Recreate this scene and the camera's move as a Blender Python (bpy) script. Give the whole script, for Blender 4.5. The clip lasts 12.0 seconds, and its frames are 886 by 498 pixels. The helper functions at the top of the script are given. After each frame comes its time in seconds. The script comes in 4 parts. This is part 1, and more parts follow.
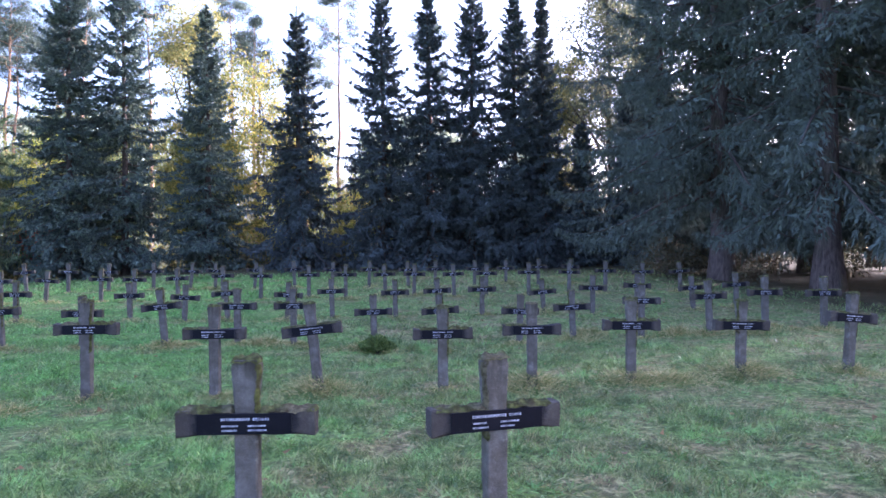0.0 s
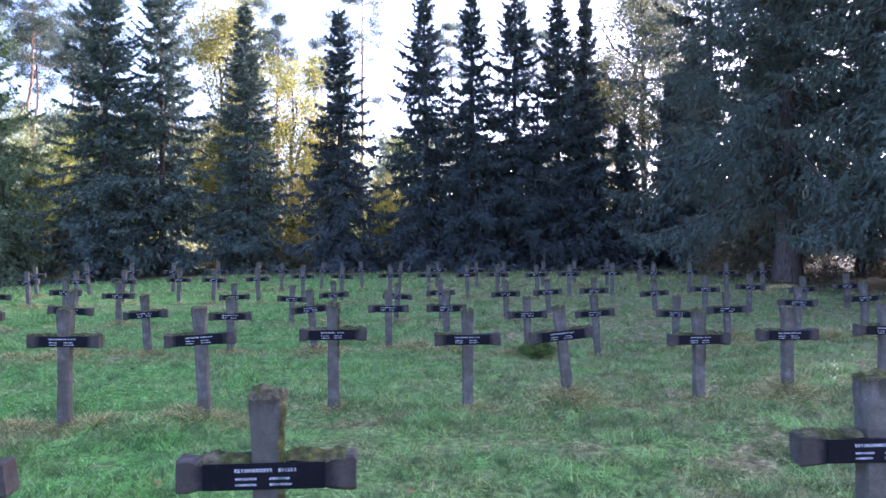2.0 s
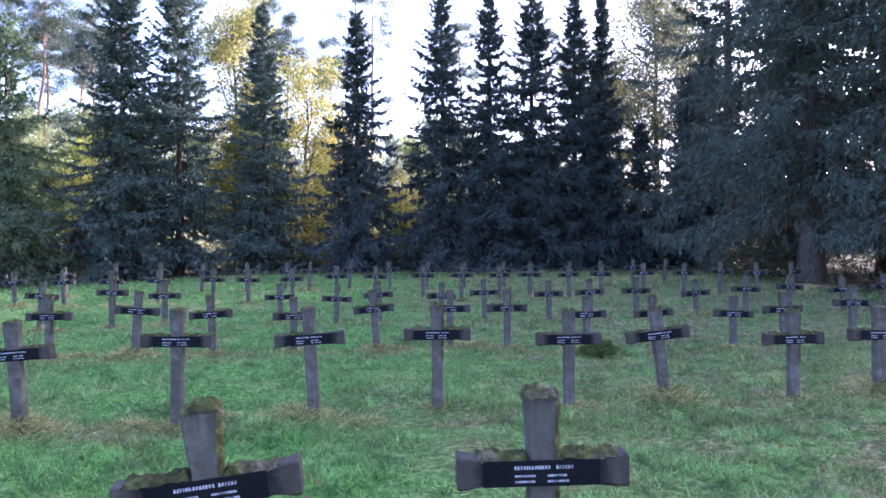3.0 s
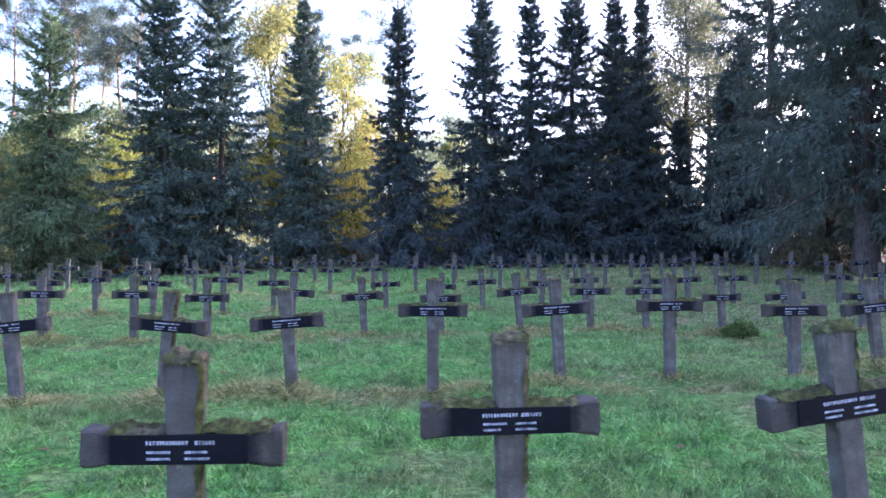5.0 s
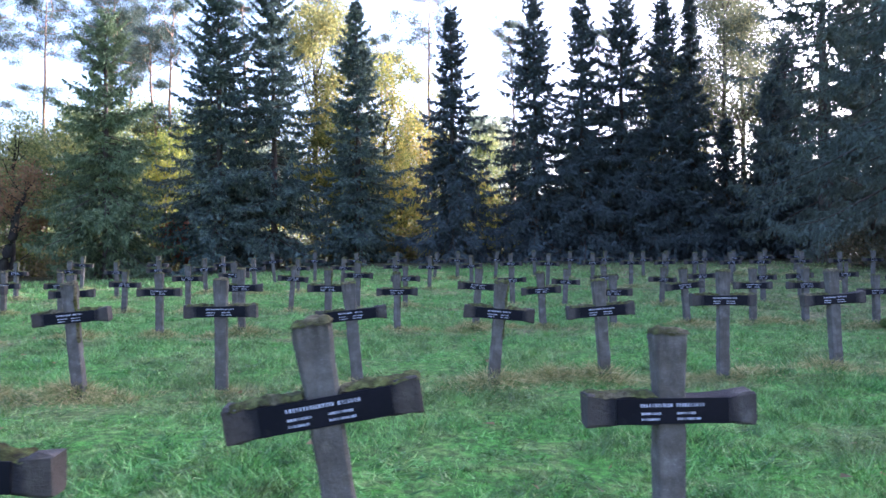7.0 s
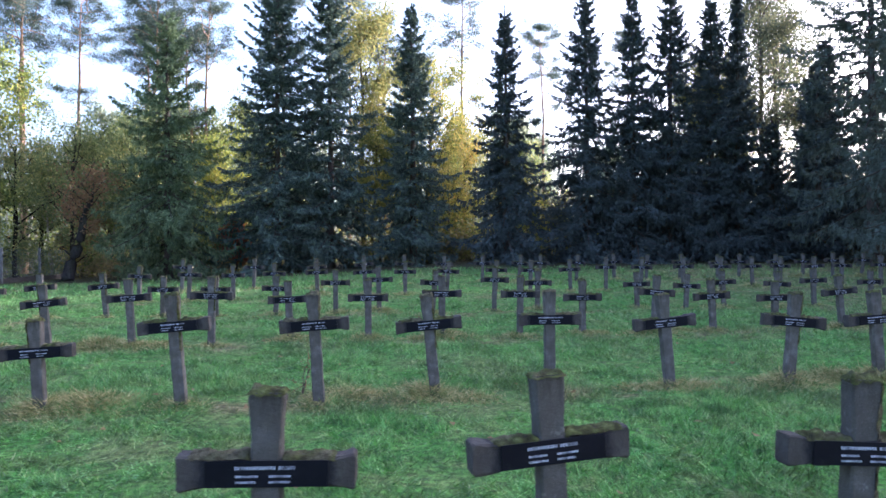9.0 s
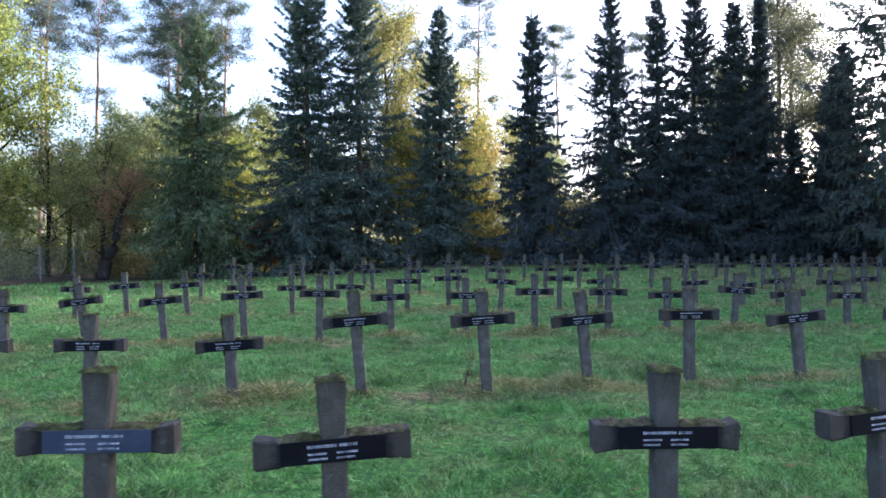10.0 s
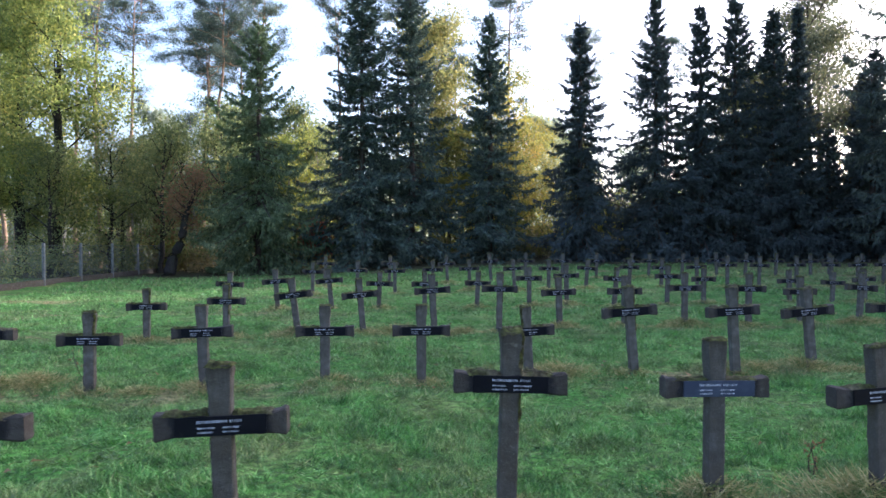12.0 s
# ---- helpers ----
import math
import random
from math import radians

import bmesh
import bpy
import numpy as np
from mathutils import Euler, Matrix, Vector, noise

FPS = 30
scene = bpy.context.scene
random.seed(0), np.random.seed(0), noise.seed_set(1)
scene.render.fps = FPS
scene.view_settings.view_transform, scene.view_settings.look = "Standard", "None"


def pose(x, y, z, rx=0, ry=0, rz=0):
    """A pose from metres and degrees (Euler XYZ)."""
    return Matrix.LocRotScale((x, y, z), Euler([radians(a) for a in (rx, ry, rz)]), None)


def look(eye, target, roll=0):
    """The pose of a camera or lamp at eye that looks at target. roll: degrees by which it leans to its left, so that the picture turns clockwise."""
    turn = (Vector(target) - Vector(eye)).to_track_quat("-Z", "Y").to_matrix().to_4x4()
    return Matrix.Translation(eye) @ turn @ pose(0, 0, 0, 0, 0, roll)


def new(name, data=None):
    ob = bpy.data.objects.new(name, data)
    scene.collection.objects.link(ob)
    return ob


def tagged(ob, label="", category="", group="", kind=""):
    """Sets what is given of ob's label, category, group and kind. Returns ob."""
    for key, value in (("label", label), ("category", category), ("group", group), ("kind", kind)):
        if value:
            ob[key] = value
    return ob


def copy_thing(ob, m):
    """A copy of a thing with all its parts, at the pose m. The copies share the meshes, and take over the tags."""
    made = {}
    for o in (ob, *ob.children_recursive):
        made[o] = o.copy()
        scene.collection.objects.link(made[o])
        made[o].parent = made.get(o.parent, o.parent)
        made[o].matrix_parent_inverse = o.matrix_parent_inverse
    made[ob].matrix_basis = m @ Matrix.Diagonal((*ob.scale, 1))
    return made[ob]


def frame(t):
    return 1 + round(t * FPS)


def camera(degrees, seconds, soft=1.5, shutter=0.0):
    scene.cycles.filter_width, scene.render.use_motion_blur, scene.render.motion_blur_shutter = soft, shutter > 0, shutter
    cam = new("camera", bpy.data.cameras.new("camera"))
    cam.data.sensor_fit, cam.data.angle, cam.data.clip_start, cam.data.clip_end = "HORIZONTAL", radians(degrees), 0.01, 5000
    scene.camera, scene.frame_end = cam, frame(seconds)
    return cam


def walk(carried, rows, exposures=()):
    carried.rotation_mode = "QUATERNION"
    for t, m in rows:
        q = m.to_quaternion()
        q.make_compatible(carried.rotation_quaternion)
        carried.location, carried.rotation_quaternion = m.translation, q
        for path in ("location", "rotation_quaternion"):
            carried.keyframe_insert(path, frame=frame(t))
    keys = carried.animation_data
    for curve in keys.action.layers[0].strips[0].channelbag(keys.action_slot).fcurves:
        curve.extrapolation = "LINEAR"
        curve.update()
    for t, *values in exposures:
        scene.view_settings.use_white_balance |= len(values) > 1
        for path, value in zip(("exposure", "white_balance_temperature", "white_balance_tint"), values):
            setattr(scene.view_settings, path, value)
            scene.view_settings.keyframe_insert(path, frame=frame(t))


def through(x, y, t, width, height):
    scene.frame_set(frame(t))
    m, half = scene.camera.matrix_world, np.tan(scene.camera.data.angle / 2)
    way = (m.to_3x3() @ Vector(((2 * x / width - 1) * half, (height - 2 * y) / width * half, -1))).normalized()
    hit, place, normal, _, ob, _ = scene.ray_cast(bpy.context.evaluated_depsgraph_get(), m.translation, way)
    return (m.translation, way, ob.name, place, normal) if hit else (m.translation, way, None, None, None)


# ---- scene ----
cam = camera(65.0, 12.0, soft=1.55, shutter=0.15)
PATH = [
    (0, (0.497, -0.451, 1.557), (0.56, 1.548, 1.565), -0.6),
    (0.5, (-0.21, -0.34, 1.542), (-0.14, 1.658, 1.55), -0.5),
    (1, (-0.949, -0.174, 1.557), (-0.87, 1.824, 1.567), -0.5),
    (1.5, (-1.676, -0.012, 1.566), (-1.59, 1.986, 1.576), -0.5),
    (2, (-2.319, 0.102, 1.583), (-2.23, 2.1, 1.592), -0.5),
    (2.5, (-2.877, 0.119, 1.593), (-2.785, 2.117, 1.602), -0.5),
    (3, (-3.392, 0.092, 1.601), (-3.296, 2.089, 1.609), -0.5),
    (5, (-5.868, 0.029, 1.35), (-5.762, 2.026, 1.357), -0.5),
    (5.5, (-6.595, -0.006, 1.296), (-6.485, 1.991, 1.303), -0.5),
    (6, (-7.342, -0.053, 1.274), (-7.23, 1.943, 1.28), -0.5),
    (6.5, (-8.135, -0.125, 1.286), (-8.02, 1.872, 1.291), -0.5),
    (7, (-8.934, -0.193, 1.307), (-8.816, 1.804, 1.312), -0.5),
    (9, (-12.259, -0.78, 1.506), (-12.127, 1.216, 1.506), -0.4),
    (9.5, (-13.115, -0.965, 1.53), (-12.981, 1.03, 1.528), -0.4),
    (10, (-13.991, -1.188, 1.527), (-13.852, 0.808, 1.525), -0.4),
    (10.5, (-14.858, -1.437, 1.551), (-14.715, 0.558, 1.547), -0.4),
    (11, (-15.705, -1.702, 1.568), (-15.559, 0.292, 1.562), -0.3),
    (11.5, (-16.547, -2.003, 1.582), (-16.396, -0.009, 1.574), -0.3),
    (12, (-17.35, -2.274, 1.6), (-17.194, -0.28, 1.589), -0.1),
]
EXPOSURES = [(0.0, 2.90, 5270, 37), (3.0, 2.90, 5270, 36), (6.0, 2.87, 5260, 31), (9.0, 2.39, 5350, 24), (12.0, 2.03, 5490, 19)]
walk(cam, [(t, look(eye, target, roll)) for t, eye, target, roll in PATH], EXPOSURES)

# ---------------------------------------------------------------- light
SUN_AZIMUTH, SUN_HEIGHT = 64.0, 21.0   # degrees to the right of straight ahead (+y), degrees above the horizon
world = bpy.data.worlds.new("sky")
scene.world = world
world.use_nodes = True
wn = world.node_tree
wn.nodes.clear()
sky = wn.nodes.new("ShaderNodeTexSky")
sky.sky_type = "NISHITA"
sky.sun_disc = False
sky.sun_elevation = radians(SUN_HEIGHT)
sky.sun_rotation = radians(SUN_AZIMUTH)
sky.air_density, sky.dust_density, sky.ozone_density = 1.0, 4.8, 1.0
sky_back = wn.nodes.new("ShaderNodeBackground")
sky_back.inputs["Strength"].default_value = 0.15
sky_out = wn.nodes.new("ShaderNodeOutputWorld")
wn.links.new(sky.outputs["Color"], sky_back.inputs["Color"])
wn.links.new(sky_back.outputs["Background"], sky_out.inputs["Surface"])

sun_data = bpy.data.lights.new("sun", "SUN")
sun_data.energy, sun_data.angle, sun_data.color = 3.4, radians(5.0), (1.0, 0.93, 0.82)
sun = new("sun", sun_data)
a, e = radians(SUN_AZIMUTH), radians(SUN_HEIGHT)
sun_dir = Vector((math.sin(a) * math.cos(e), math.cos(a) * math.cos(e), math.sin(e)))
sun.matrix_world = look(sun_dir * 200, (0, 0, 0))


# ---------------------------------------------------------------- materials
class Nodes:
    """A small wrapper to write node materials in few lines."""

    def __init__(self, name):
        self.mat = bpy.data.materials.new(name)
        self.mat.use_nodes = True
        self.t = self.mat.node_tree
        self.t.nodes.clear()

    def n(self, kind, **sockets):
        node = self.t.nodes.new(kind)
        for key, value in sockets.items():
            self.put(node.inputs[key.replace("_", " ")], value)
        return node

    def put(self, socket, value):
        if isinstance(value, bpy.types.NodeSocket):
            self.t.links.new(value, socket)
        else:
            socket.default_value = value

    def place(self):
        return self.t.nodes.new("ShaderNodeTexCoord").outputs["Object"]

    def world_place(self):
        return self.t.nodes.new("ShaderNodeNewGeometry").outputs["Position"]

    def noise(self, at, scale, detail=4.0, rough=0.55, stretch=None):
        if stretch:
            m = self.n("ShaderNodeMapping", Vector=at)
            m.inputs["Scale"].default_value = stretch
            at = m.outputs["Vector"]
        return self.n("ShaderNodeTexNoise", Vector=at, Scale=scale, Detail=detail, Roughness=rough).outputs["Fac"]

    def ramp(self, fac, *stops):
        r = self.n("ShaderNodeValToRGB", Fac=fac)
        els = r.color_ramp.elements
        while len(els) < len(stops):
            els.new(0.5)
        for el, (at, col) in zip(els, stops):
            el.position = at
            el.color = (*col, 1) if len(col) == 3 else col
        return r.outputs["Color"]

    def step(self, fac, lo, hi):
        m = self.n("ShaderNodeMapRange", Value=fac)
        m.inputs["From Min"].default_value, m.inputs["From Max"].default_value = lo, hi
        m.clamp = True
        return m.outputs["Result"]

    def mix(self, fac, one, two):
        m = self.t.nodes.new("ShaderNodeMix")
        m.data_type = "RGBA"
        self.put(m.inputs[0], fac)
        for socket, value in ((m.inputs[6], one), (m.inputs[7], two)):
            self.put(socket, (*value, 1) if isinstance(value, tuple) and len(value) == 3 else value)
        return m.outputs[2]

    def maths(self, op, one, two):
        m = self.t.nodes.new("ShaderNodeMath")
        m.operation = op
        self.put(m.inputs[0], one)
        self.put(m.inputs[1], two)
        return m.outputs[0]

    def island(self):
        return self.t.nodes.new("ShaderNodeNewGeometry").outputs["Random Per Island"]

    def each(self):
        return self.t.nodes.new("ShaderNodeObjectInfo").outputs["Random"]

    def bump(self, height, strength, distance):
        return self.n("ShaderNodeBump", Height=height, Strength=strength, Distance=distance).outputs["Normal"]

    def surface(self, colour, rough=0.8, normal=None, metal=0.0, spec=0.4):
        b = self.n("ShaderNodeBsdfPrincipled", Roughness=rough, Metallic=metal)
        self.put(b.inputs["Base Color"], (*colour, 1) if isinstance(colour, tuple) and len(colour) == 3 else colour)
        b.inputs["Specular IOR Level"].default_value = spec
        if normal is not None:
            self.t.links.new(normal, b.inputs["Normal"])
        return b.outputs["BSDF"]

    def done(self, shader):
        out = self.t.nodes.new("ShaderNodeOutputMaterial")
        self.t.links.new(shader, out.inputs["Surface"])
        return self.mat

    def leafy(self, colour, through, share, rough=0.55, spec=0.25):
        """A thin leaf: it scatters light on its face and lets some of it through."""
        face = self.surface(colour, rough, spec=spec)
        back = self.n("ShaderNodeBsdfTranslucent", Color=through).outputs["BSDF"]
        m = self.n("ShaderNodeMixShader")
        m.inputs[0].default_value = share
        self.t.links.new(face, m.inputs[1])
        self.t.links.new(back, m.inputs[2])
        return self.done(m.outputs[0])


def concrete_material(name="weathered concrete", dirt=0.6, tone=1.0):
    k = Nodes(name)
    at = k.place()
    shift = k.n("ShaderNodeVectorMath")
    shift.operation = "ADD"
    k.put(shift.inputs[0], at)
    mult = k.maths("MULTIPLY", k.each(), 37.0)
    comb = k.n("ShaderNodeCombineXYZ", X=mult, Y=mult, Z=mult)
    k.put(shift.inputs[1], comb.outputs[0])
    at = shift.outputs[0]
    base = k.ramp(k.noise(at, 11, 7, 0.65), (0.3, (0.068, 0.062, 0.052)), (0.55, (0.135, 0.124, 0.108)), (0.75, (0.21, 0.194, 0.168)))
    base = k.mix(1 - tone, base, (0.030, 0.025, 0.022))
    streak = k.step(k.noise(at, 7, 5, stretch=(4.0, 4.0, 0.5)), 0.50, 0.70)
    base = k.mix(k.maths("MULTIPLY", streak, 0.55), base, (0.06, 0.052, 0.048))
    algae = k.step(k.noise(at, 3.6, 6, 0.65), 0.53, 0.66)
    base = k.mix(k.maths("MULTIPLY", algae, dirt), base, (0.070, 0.058, 0.040))
    lichen = k.step(k.noise(at, 17, 3), 0.66, 0.70)
    base = k.mix(k.maths("MULTIPLY", lichen, 0.5), base, (0.27, 0.26, 0.21))
    speck = k.step(k.noise(at, 130, 2), 0.6, 0.7)
    base = k.mix(k.maths("MULTIPLY", speck, 0.35), base, (0.28, 0.26, 0.24))
    # worn and mossy edges are darker and brown
    edge = k.t.nodes.new("ShaderNodeNewGeometry").outputs["Pointiness"]
    worn = k.maths("MULTIPLY", k.step(edge, 0.51, 0.58), k.step(k.noise(at, 9, 4), 0.36, 0.6))
    base = k.mix(k.maths("MULTIPLY", worn, 0.75), base, (0.055, 0.043, 0.03))
    base = k.mix(k.maths("MULTIPLY", k.each(), 0.35), base, (0.080, 0.076, 0.070))
    # dark runs of water and algae down from the head
    up = k.n("ShaderNodeSeparateXYZ", Vector=k.place()).outputs["Z"]
    runs = k.maths("MULTIPLY", k.step(up, 0.84, 1.0), k.step(k.noise(at, 16, 4, stretch=(3.0, 3.0, 0.35)), 0.40, 0.62))
    base = k.mix(k.maths("MULTIPLY", runs, 0.8), base, (0.034, 0.030, 0.022))
    if dirt > 0.8:
        crust = k.step(k.noise(at, 8, 6, 0.65), 0.72, 0.55)
        base = k.mix(k.maths("MULTIPLY", crust, 0.7), base, (0.040, 0.032, 0.028))
        # black tar that was brushed on round the plate
        out = k.maths("ABSOLUTE", k.n("ShaderNodeSeparateXYZ", Vector=k.place()).outputs["X"], 0.0)
        out = k.maths("ADD", out, k.maths("MULTIPLY", k.noise(at, 14, 5, 0.7), 0.10))
        base = k.mix(k.maths("MULTIPLY", k.step(out, 0.325, 0.29), 0.85), base, (0.012, 0.011, 0.014))
    relief = k.maths("ADD", k.noise(at, 70, 6, 0.7), k.maths("MULTIPLY", k.noise(at, 16, 4), 1.5))
    return k.done(k.surface(base, 0.9, k.bump(relief, 0.8, 0.008), spec=0.25))


def plaque_material(name, one, two):
    k = Nodes(name)
    at = k.place()
    col = k.mix(k.step(k.noise(at, 7, 5), 0.45, 0.75), one, two)
    col = k.mix(k.maths("MULTIPLY", k.step(k.noise(at, 40, 3), 0.62, 0.74), 0.3), col, (0.04, 0.038, 0.032))
    return k.done(k.surface(col, k.step(k.noise(at, 20, 4), -0.8, 1.5), k.bump(k.noise(at, 90, 3), 0.1, 0.002), spec=0.12))


def moss_material():
    k = Nodes("moss and lichen")
    at = k.world_place()
    col = k.ramp(k.noise(at, 26, 5), (0.3, (0.022, 0.018, 0.011)), (0.5, (0.052, 0.054, 0.018)), (0.66, (0.105, 0.115, 0.036)), (0.84, (0.22, 0.23, 0.13)))
    col = k.mix(k.step(k.noise(at, 5, 2), 0.5, 0.62), col, k.ramp(k.noise(at, 40, 4), (0.35, (0.045, 0.036, 0.020)), (0.75, (0.17, 0.15, 0.09))))
    return k.done(k.surface(col, 0.95, k.bump(k.noise(at, 150, 4), 0.9, 0.01), spec=0.1))


def lawn_colours(k, at):
    """Green lawn with straw patches; the turf thins out to the dry, shaded side under the spruces."""
    sep = k.n("ShaderNodeSeparateXYZ", Vector=at)
    green = k.ramp(k.noise(at, 1.3, 6, 0.65), (0.30, (0.062, 0.175, 0.030)), (0.5, (0.10, 0.28, 0.048)), (0.70, (0.165, 0.38, 0.072)))
    yellow = k.step(k.noise(at, 0.45, 4), 0.45, 0.7)
    green = k.mix(k.maths("MULTIPLY", yellow, 0.45), green, (0.15, 0.24, 0.07))
    straw = k.ramp(k.noise(at, 5, 5, 0.65), (0.3, (0.14, 0.10, 0.048)), (0.5, (0.30, 0.235, 0.115)), (0.7, (0.46, 0.38, 0.20)))
    patch = k.maths("MAXIMUM", k.step(k.noise(at, 0.75, 8, 0.68), 0.50, 0.62), k.maths("MULTIPLY", k.step(k.noise(at, 2.6, 5, 0.62), 0.50, 0.62), 0.8))
    side = k.step(k.maths("ADD", sep.outputs["X"], k.maths("MULTIPLY", k.noise(at, 0.45, 6, 0.62), 11.0)), 0.6, 5.8)
    # the mower leaves thatch along the rows of crosses
    across = k.maths("SUBTRACT", sep.outputs["Y"], k.maths("MULTIPLY", sep.outputs["X"], 0.075))
    across = k.maths("ADD", across, k.maths("MULTIPLY", k.noise(at, 0.9, 5, 0.6), 2.2))
    saw = k.maths("PINGPONG", k.maths("SUBTRACT", across, 8.25), 2.23)
    row = k.maths("MULTIPLY", k.step(saw, 0.75, 0.15), k.step(k.noise(at, 1.1, 6, 0.65), 0.42, 0.58))
    dry = k.maths("MAXIMUM", k.maths("MULTIPLY", patch, 0.45), k.maths("MULTIPLY", side, k.maths("ADD", k.maths("MULTIPLY", k.step(k.noise(at, 1.5, 7, 0.68), 0.42, 0.58), 0.55), 0.42)))
    dry = k.maths("MAXIMUM", dry, row)
    col = k.mix(dry, green, straw)
    far = k.step(k.maths("ADD", sep.outputs["Y"], k.maths("MULTIPLY", k.noise(at, 0.3, 4), 6.0)), 33.0, 38.0)
    litter = k.ramp(k.noise(at, 3, 6), (0.3, (0.035, 0.026, 0.016)), (0.7, (0.10, 0.07, 0.04)))
    under = k.step(k.maths("ADD", sep.outputs["X"], k.maths("MULTIPLY", k.noise(at, 0.4, 3), 4.0)), 11.5, 14.0)
    return k.mix(k.maths("MAXIMUM", far, under), col, litter), dry


def ground_material():
    k = Nodes("turf")
    at = k.world_place()
    col, _ = lawn_colours(k, at)
    # random dark mix stands in for the shade between grass tufts
    col = k.mix(k.maths("MULTIPLY", k.step(k.noise(at, 14, 5, 0.65), 0.36, 0.58), 0.75), col, (0.030, 0.040, 0.016))
    relief = k.maths("ADD", k.noise(at, 45, 4), k.maths("MULTIPLY", k.noise(at, 7, 4), 2.0))
    return k.done(k.surface(col, 0.95, k.bump(relief, 0.9, 0.03), spec=0.1))


def blade_material():
    k = Nodes("grass blades")
    at = k.world_place()
    col, dry = lawn_colours(k, at)
    rnd = k.island()
    tone = k.ramp(rnd, (0.0, (0.016, 0.060, 0.010)), (0.35, (0.064, 0.20, 0.032)), (0.70, (0.19, 0.46, 0.092)), (0.90, (0.34, 0.58, 0.17)), (1.0, (0.42, 0.42, 0.19)))
    col = k.mix(0.68, col, tone)
    col = k.mix(k.maths("MULTIPLY", dry, 0.72), col, k.ramp(rnd, (0.0, (0.10, 0.14, 0.04)), (0.5, (0.25, 0.195, 0.085)), (1.0, (0.45, 0.36, 0.18))))
    # dark and pale patches put shaded hollows and lit tufts into the colour
    col = k.mix(k.maths("MULTIPLY", k.step(k.noise(at, 4.0, 6, 0.68), 0.54, 0.40), 0.80), col, (0.030, 0.078, 0.020))
    col = k.mix(k.maths("MULTIPLY", k.step(k.noise(at, 2.3, 6, 0.68), 0.51, 0.64), 0.70), col, (0.25, 0.50, 0.13))
    col = k.mix(k.maths("MULTIPLY", k.step(k.noise(at, 1.05, 5, 0.6), 0.53, 0.63), 0.5), col, (0.075, 0.095, 0.030))
    return k.leafy(col, col, 0.25, 0.4, 0.36)


def straw_material():
    k = Nodes("dry straw")
    col = k.ramp(k.island(), (0.0, (0.06, 0.17, 0.035)), (0.3, (0.17, 0.19, 0.06)), (0.6, (0.37, 0.30, 0.12)), (1.0, (0.62, 0.52, 0.27)))
    return k.leafy(col, col, 0.25, 0.7)


def leaf_material(name, *stops, share=0.5, gain=1.5):
    k = Nodes(name)
    at = k.world_place()
    col = k.ramp(k.maths("ADD", k.maths("MULTIPLY", k.island(), 0.6), k.maths("MULTIPLY", k.step(k.noise(at, 0.35, 3), 0.3, 0.7), 0.4)), *stops)
    bright = k.n("ShaderNodeVectorMath", Vector=col)
    bright.operation = "SCALE"
    bright.inputs["Scale"].default_value = gain
    return k.leafy(col, bright.outputs["Vector"], share)


def needle_material(name, dark, mid, light, share=0.15):
    k = Nodes(name)
    at = k.world_place()
    col = k.ramp(k.maths("ADD", k.maths("MULTIPLY", k.island(), 0.55), k.maths("MULTIPLY", k.noise(at, 0.8, 3), 0.45)), (0.2, dark), (0.5, mid), (0.85, light))
    return k.leafy(col, col, share, 0.85, 0.06)


def bark_material(name, dark, light, scale=1.0):
    k = Nodes(name)
    at = k.place()
    n = k.noise(at, 5 * scale, 6, 0.65, stretch=(3.0, 3.0, 0.6))
    col = k.ramp(n, (0.3, dark), (0.7, light))
    col = k.mix(k.maths("MULTIPLY", k.step(k.noise(at, 1.3, 3), 0.5, 0.7), 0.45), col, (0.07, 0.085, 0.05))
    return k.done(k.surface(col, 0.92, k.bump(n, 1.0, 0.03), spec=0.15))


CONCRETE = concrete_material()
CONCRETE_BROWN = concrete_material("darker brown concrete", 0.75, 0.55)
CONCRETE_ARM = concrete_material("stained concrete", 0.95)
PLAQUE = plaque_material("black enamel plate", (0.004, 0.004, 0.007), (0.010, 0.009, 0.014))
PLAQUE_FADED = plaque_material("faded slate plate", (0.042, 0.050, 0.078), (0.075, 0.085, 0.115))
k = Nodes("white lettering")
LETTERS = k.done(k.surface(k.ramp(k.noise(k.place(), 60, 3), (0.35, (0.16, 0.16, 0.19)), (0.6, (0.46, 0.46, 0.52))), 0.6))
MOSS = moss_material()
GROUND = ground_material()
BLADE = blade_material()
STRAW = straw_material()
# needle tones are raised to stand in for veiling glare over dark trees
SPRUCE = needle_material("spruce needles", (0.058, 0.072, 0.072), (0.080, 0.098, 0.096), (0.116, 0.140, 0.130))
SPRUCE_BLUE = needle_material("blue spruce needles", (0.052, 0.076, 0.068), (0.098, 0.130, 0.110), (0.21, 0.26, 0.19))
# greener needles, lightened so that the colour carries the sun on this tree
SPRUCE_GREEN_LIT = needle_material("green spruce needles lightened for sun", (0.075, 0.105, 0.060), (0.15, 0.20, 0.105), (0.28, 0.34, 0.17), 0.25)
# raised furthest: the veil of glare on this side is in the colour
SPRUCE_OLD = needle_material("old spruce needles", (0.086, 0.106, 0.088), (0.106, 0.130, 0.104), (0.130, 0.156, 0.118))
PINE = needle_material("pine needles", (0.060, 0.082, 0.068), (0.105, 0.135, 0.10), (0.17, 0.20, 0.14), 0.35)
LEAF_YELLOW = leaf_material("yellow autumn leaves", (0.0, (0.055, 0.072, 0.020)), (0.4, (0.15, 0.16, 0.036)), (0.75, (0.31, 0.255, 0.055)), (1.0, (0.46, 0.25, 0.060)), share=0.55, gain=1.4)
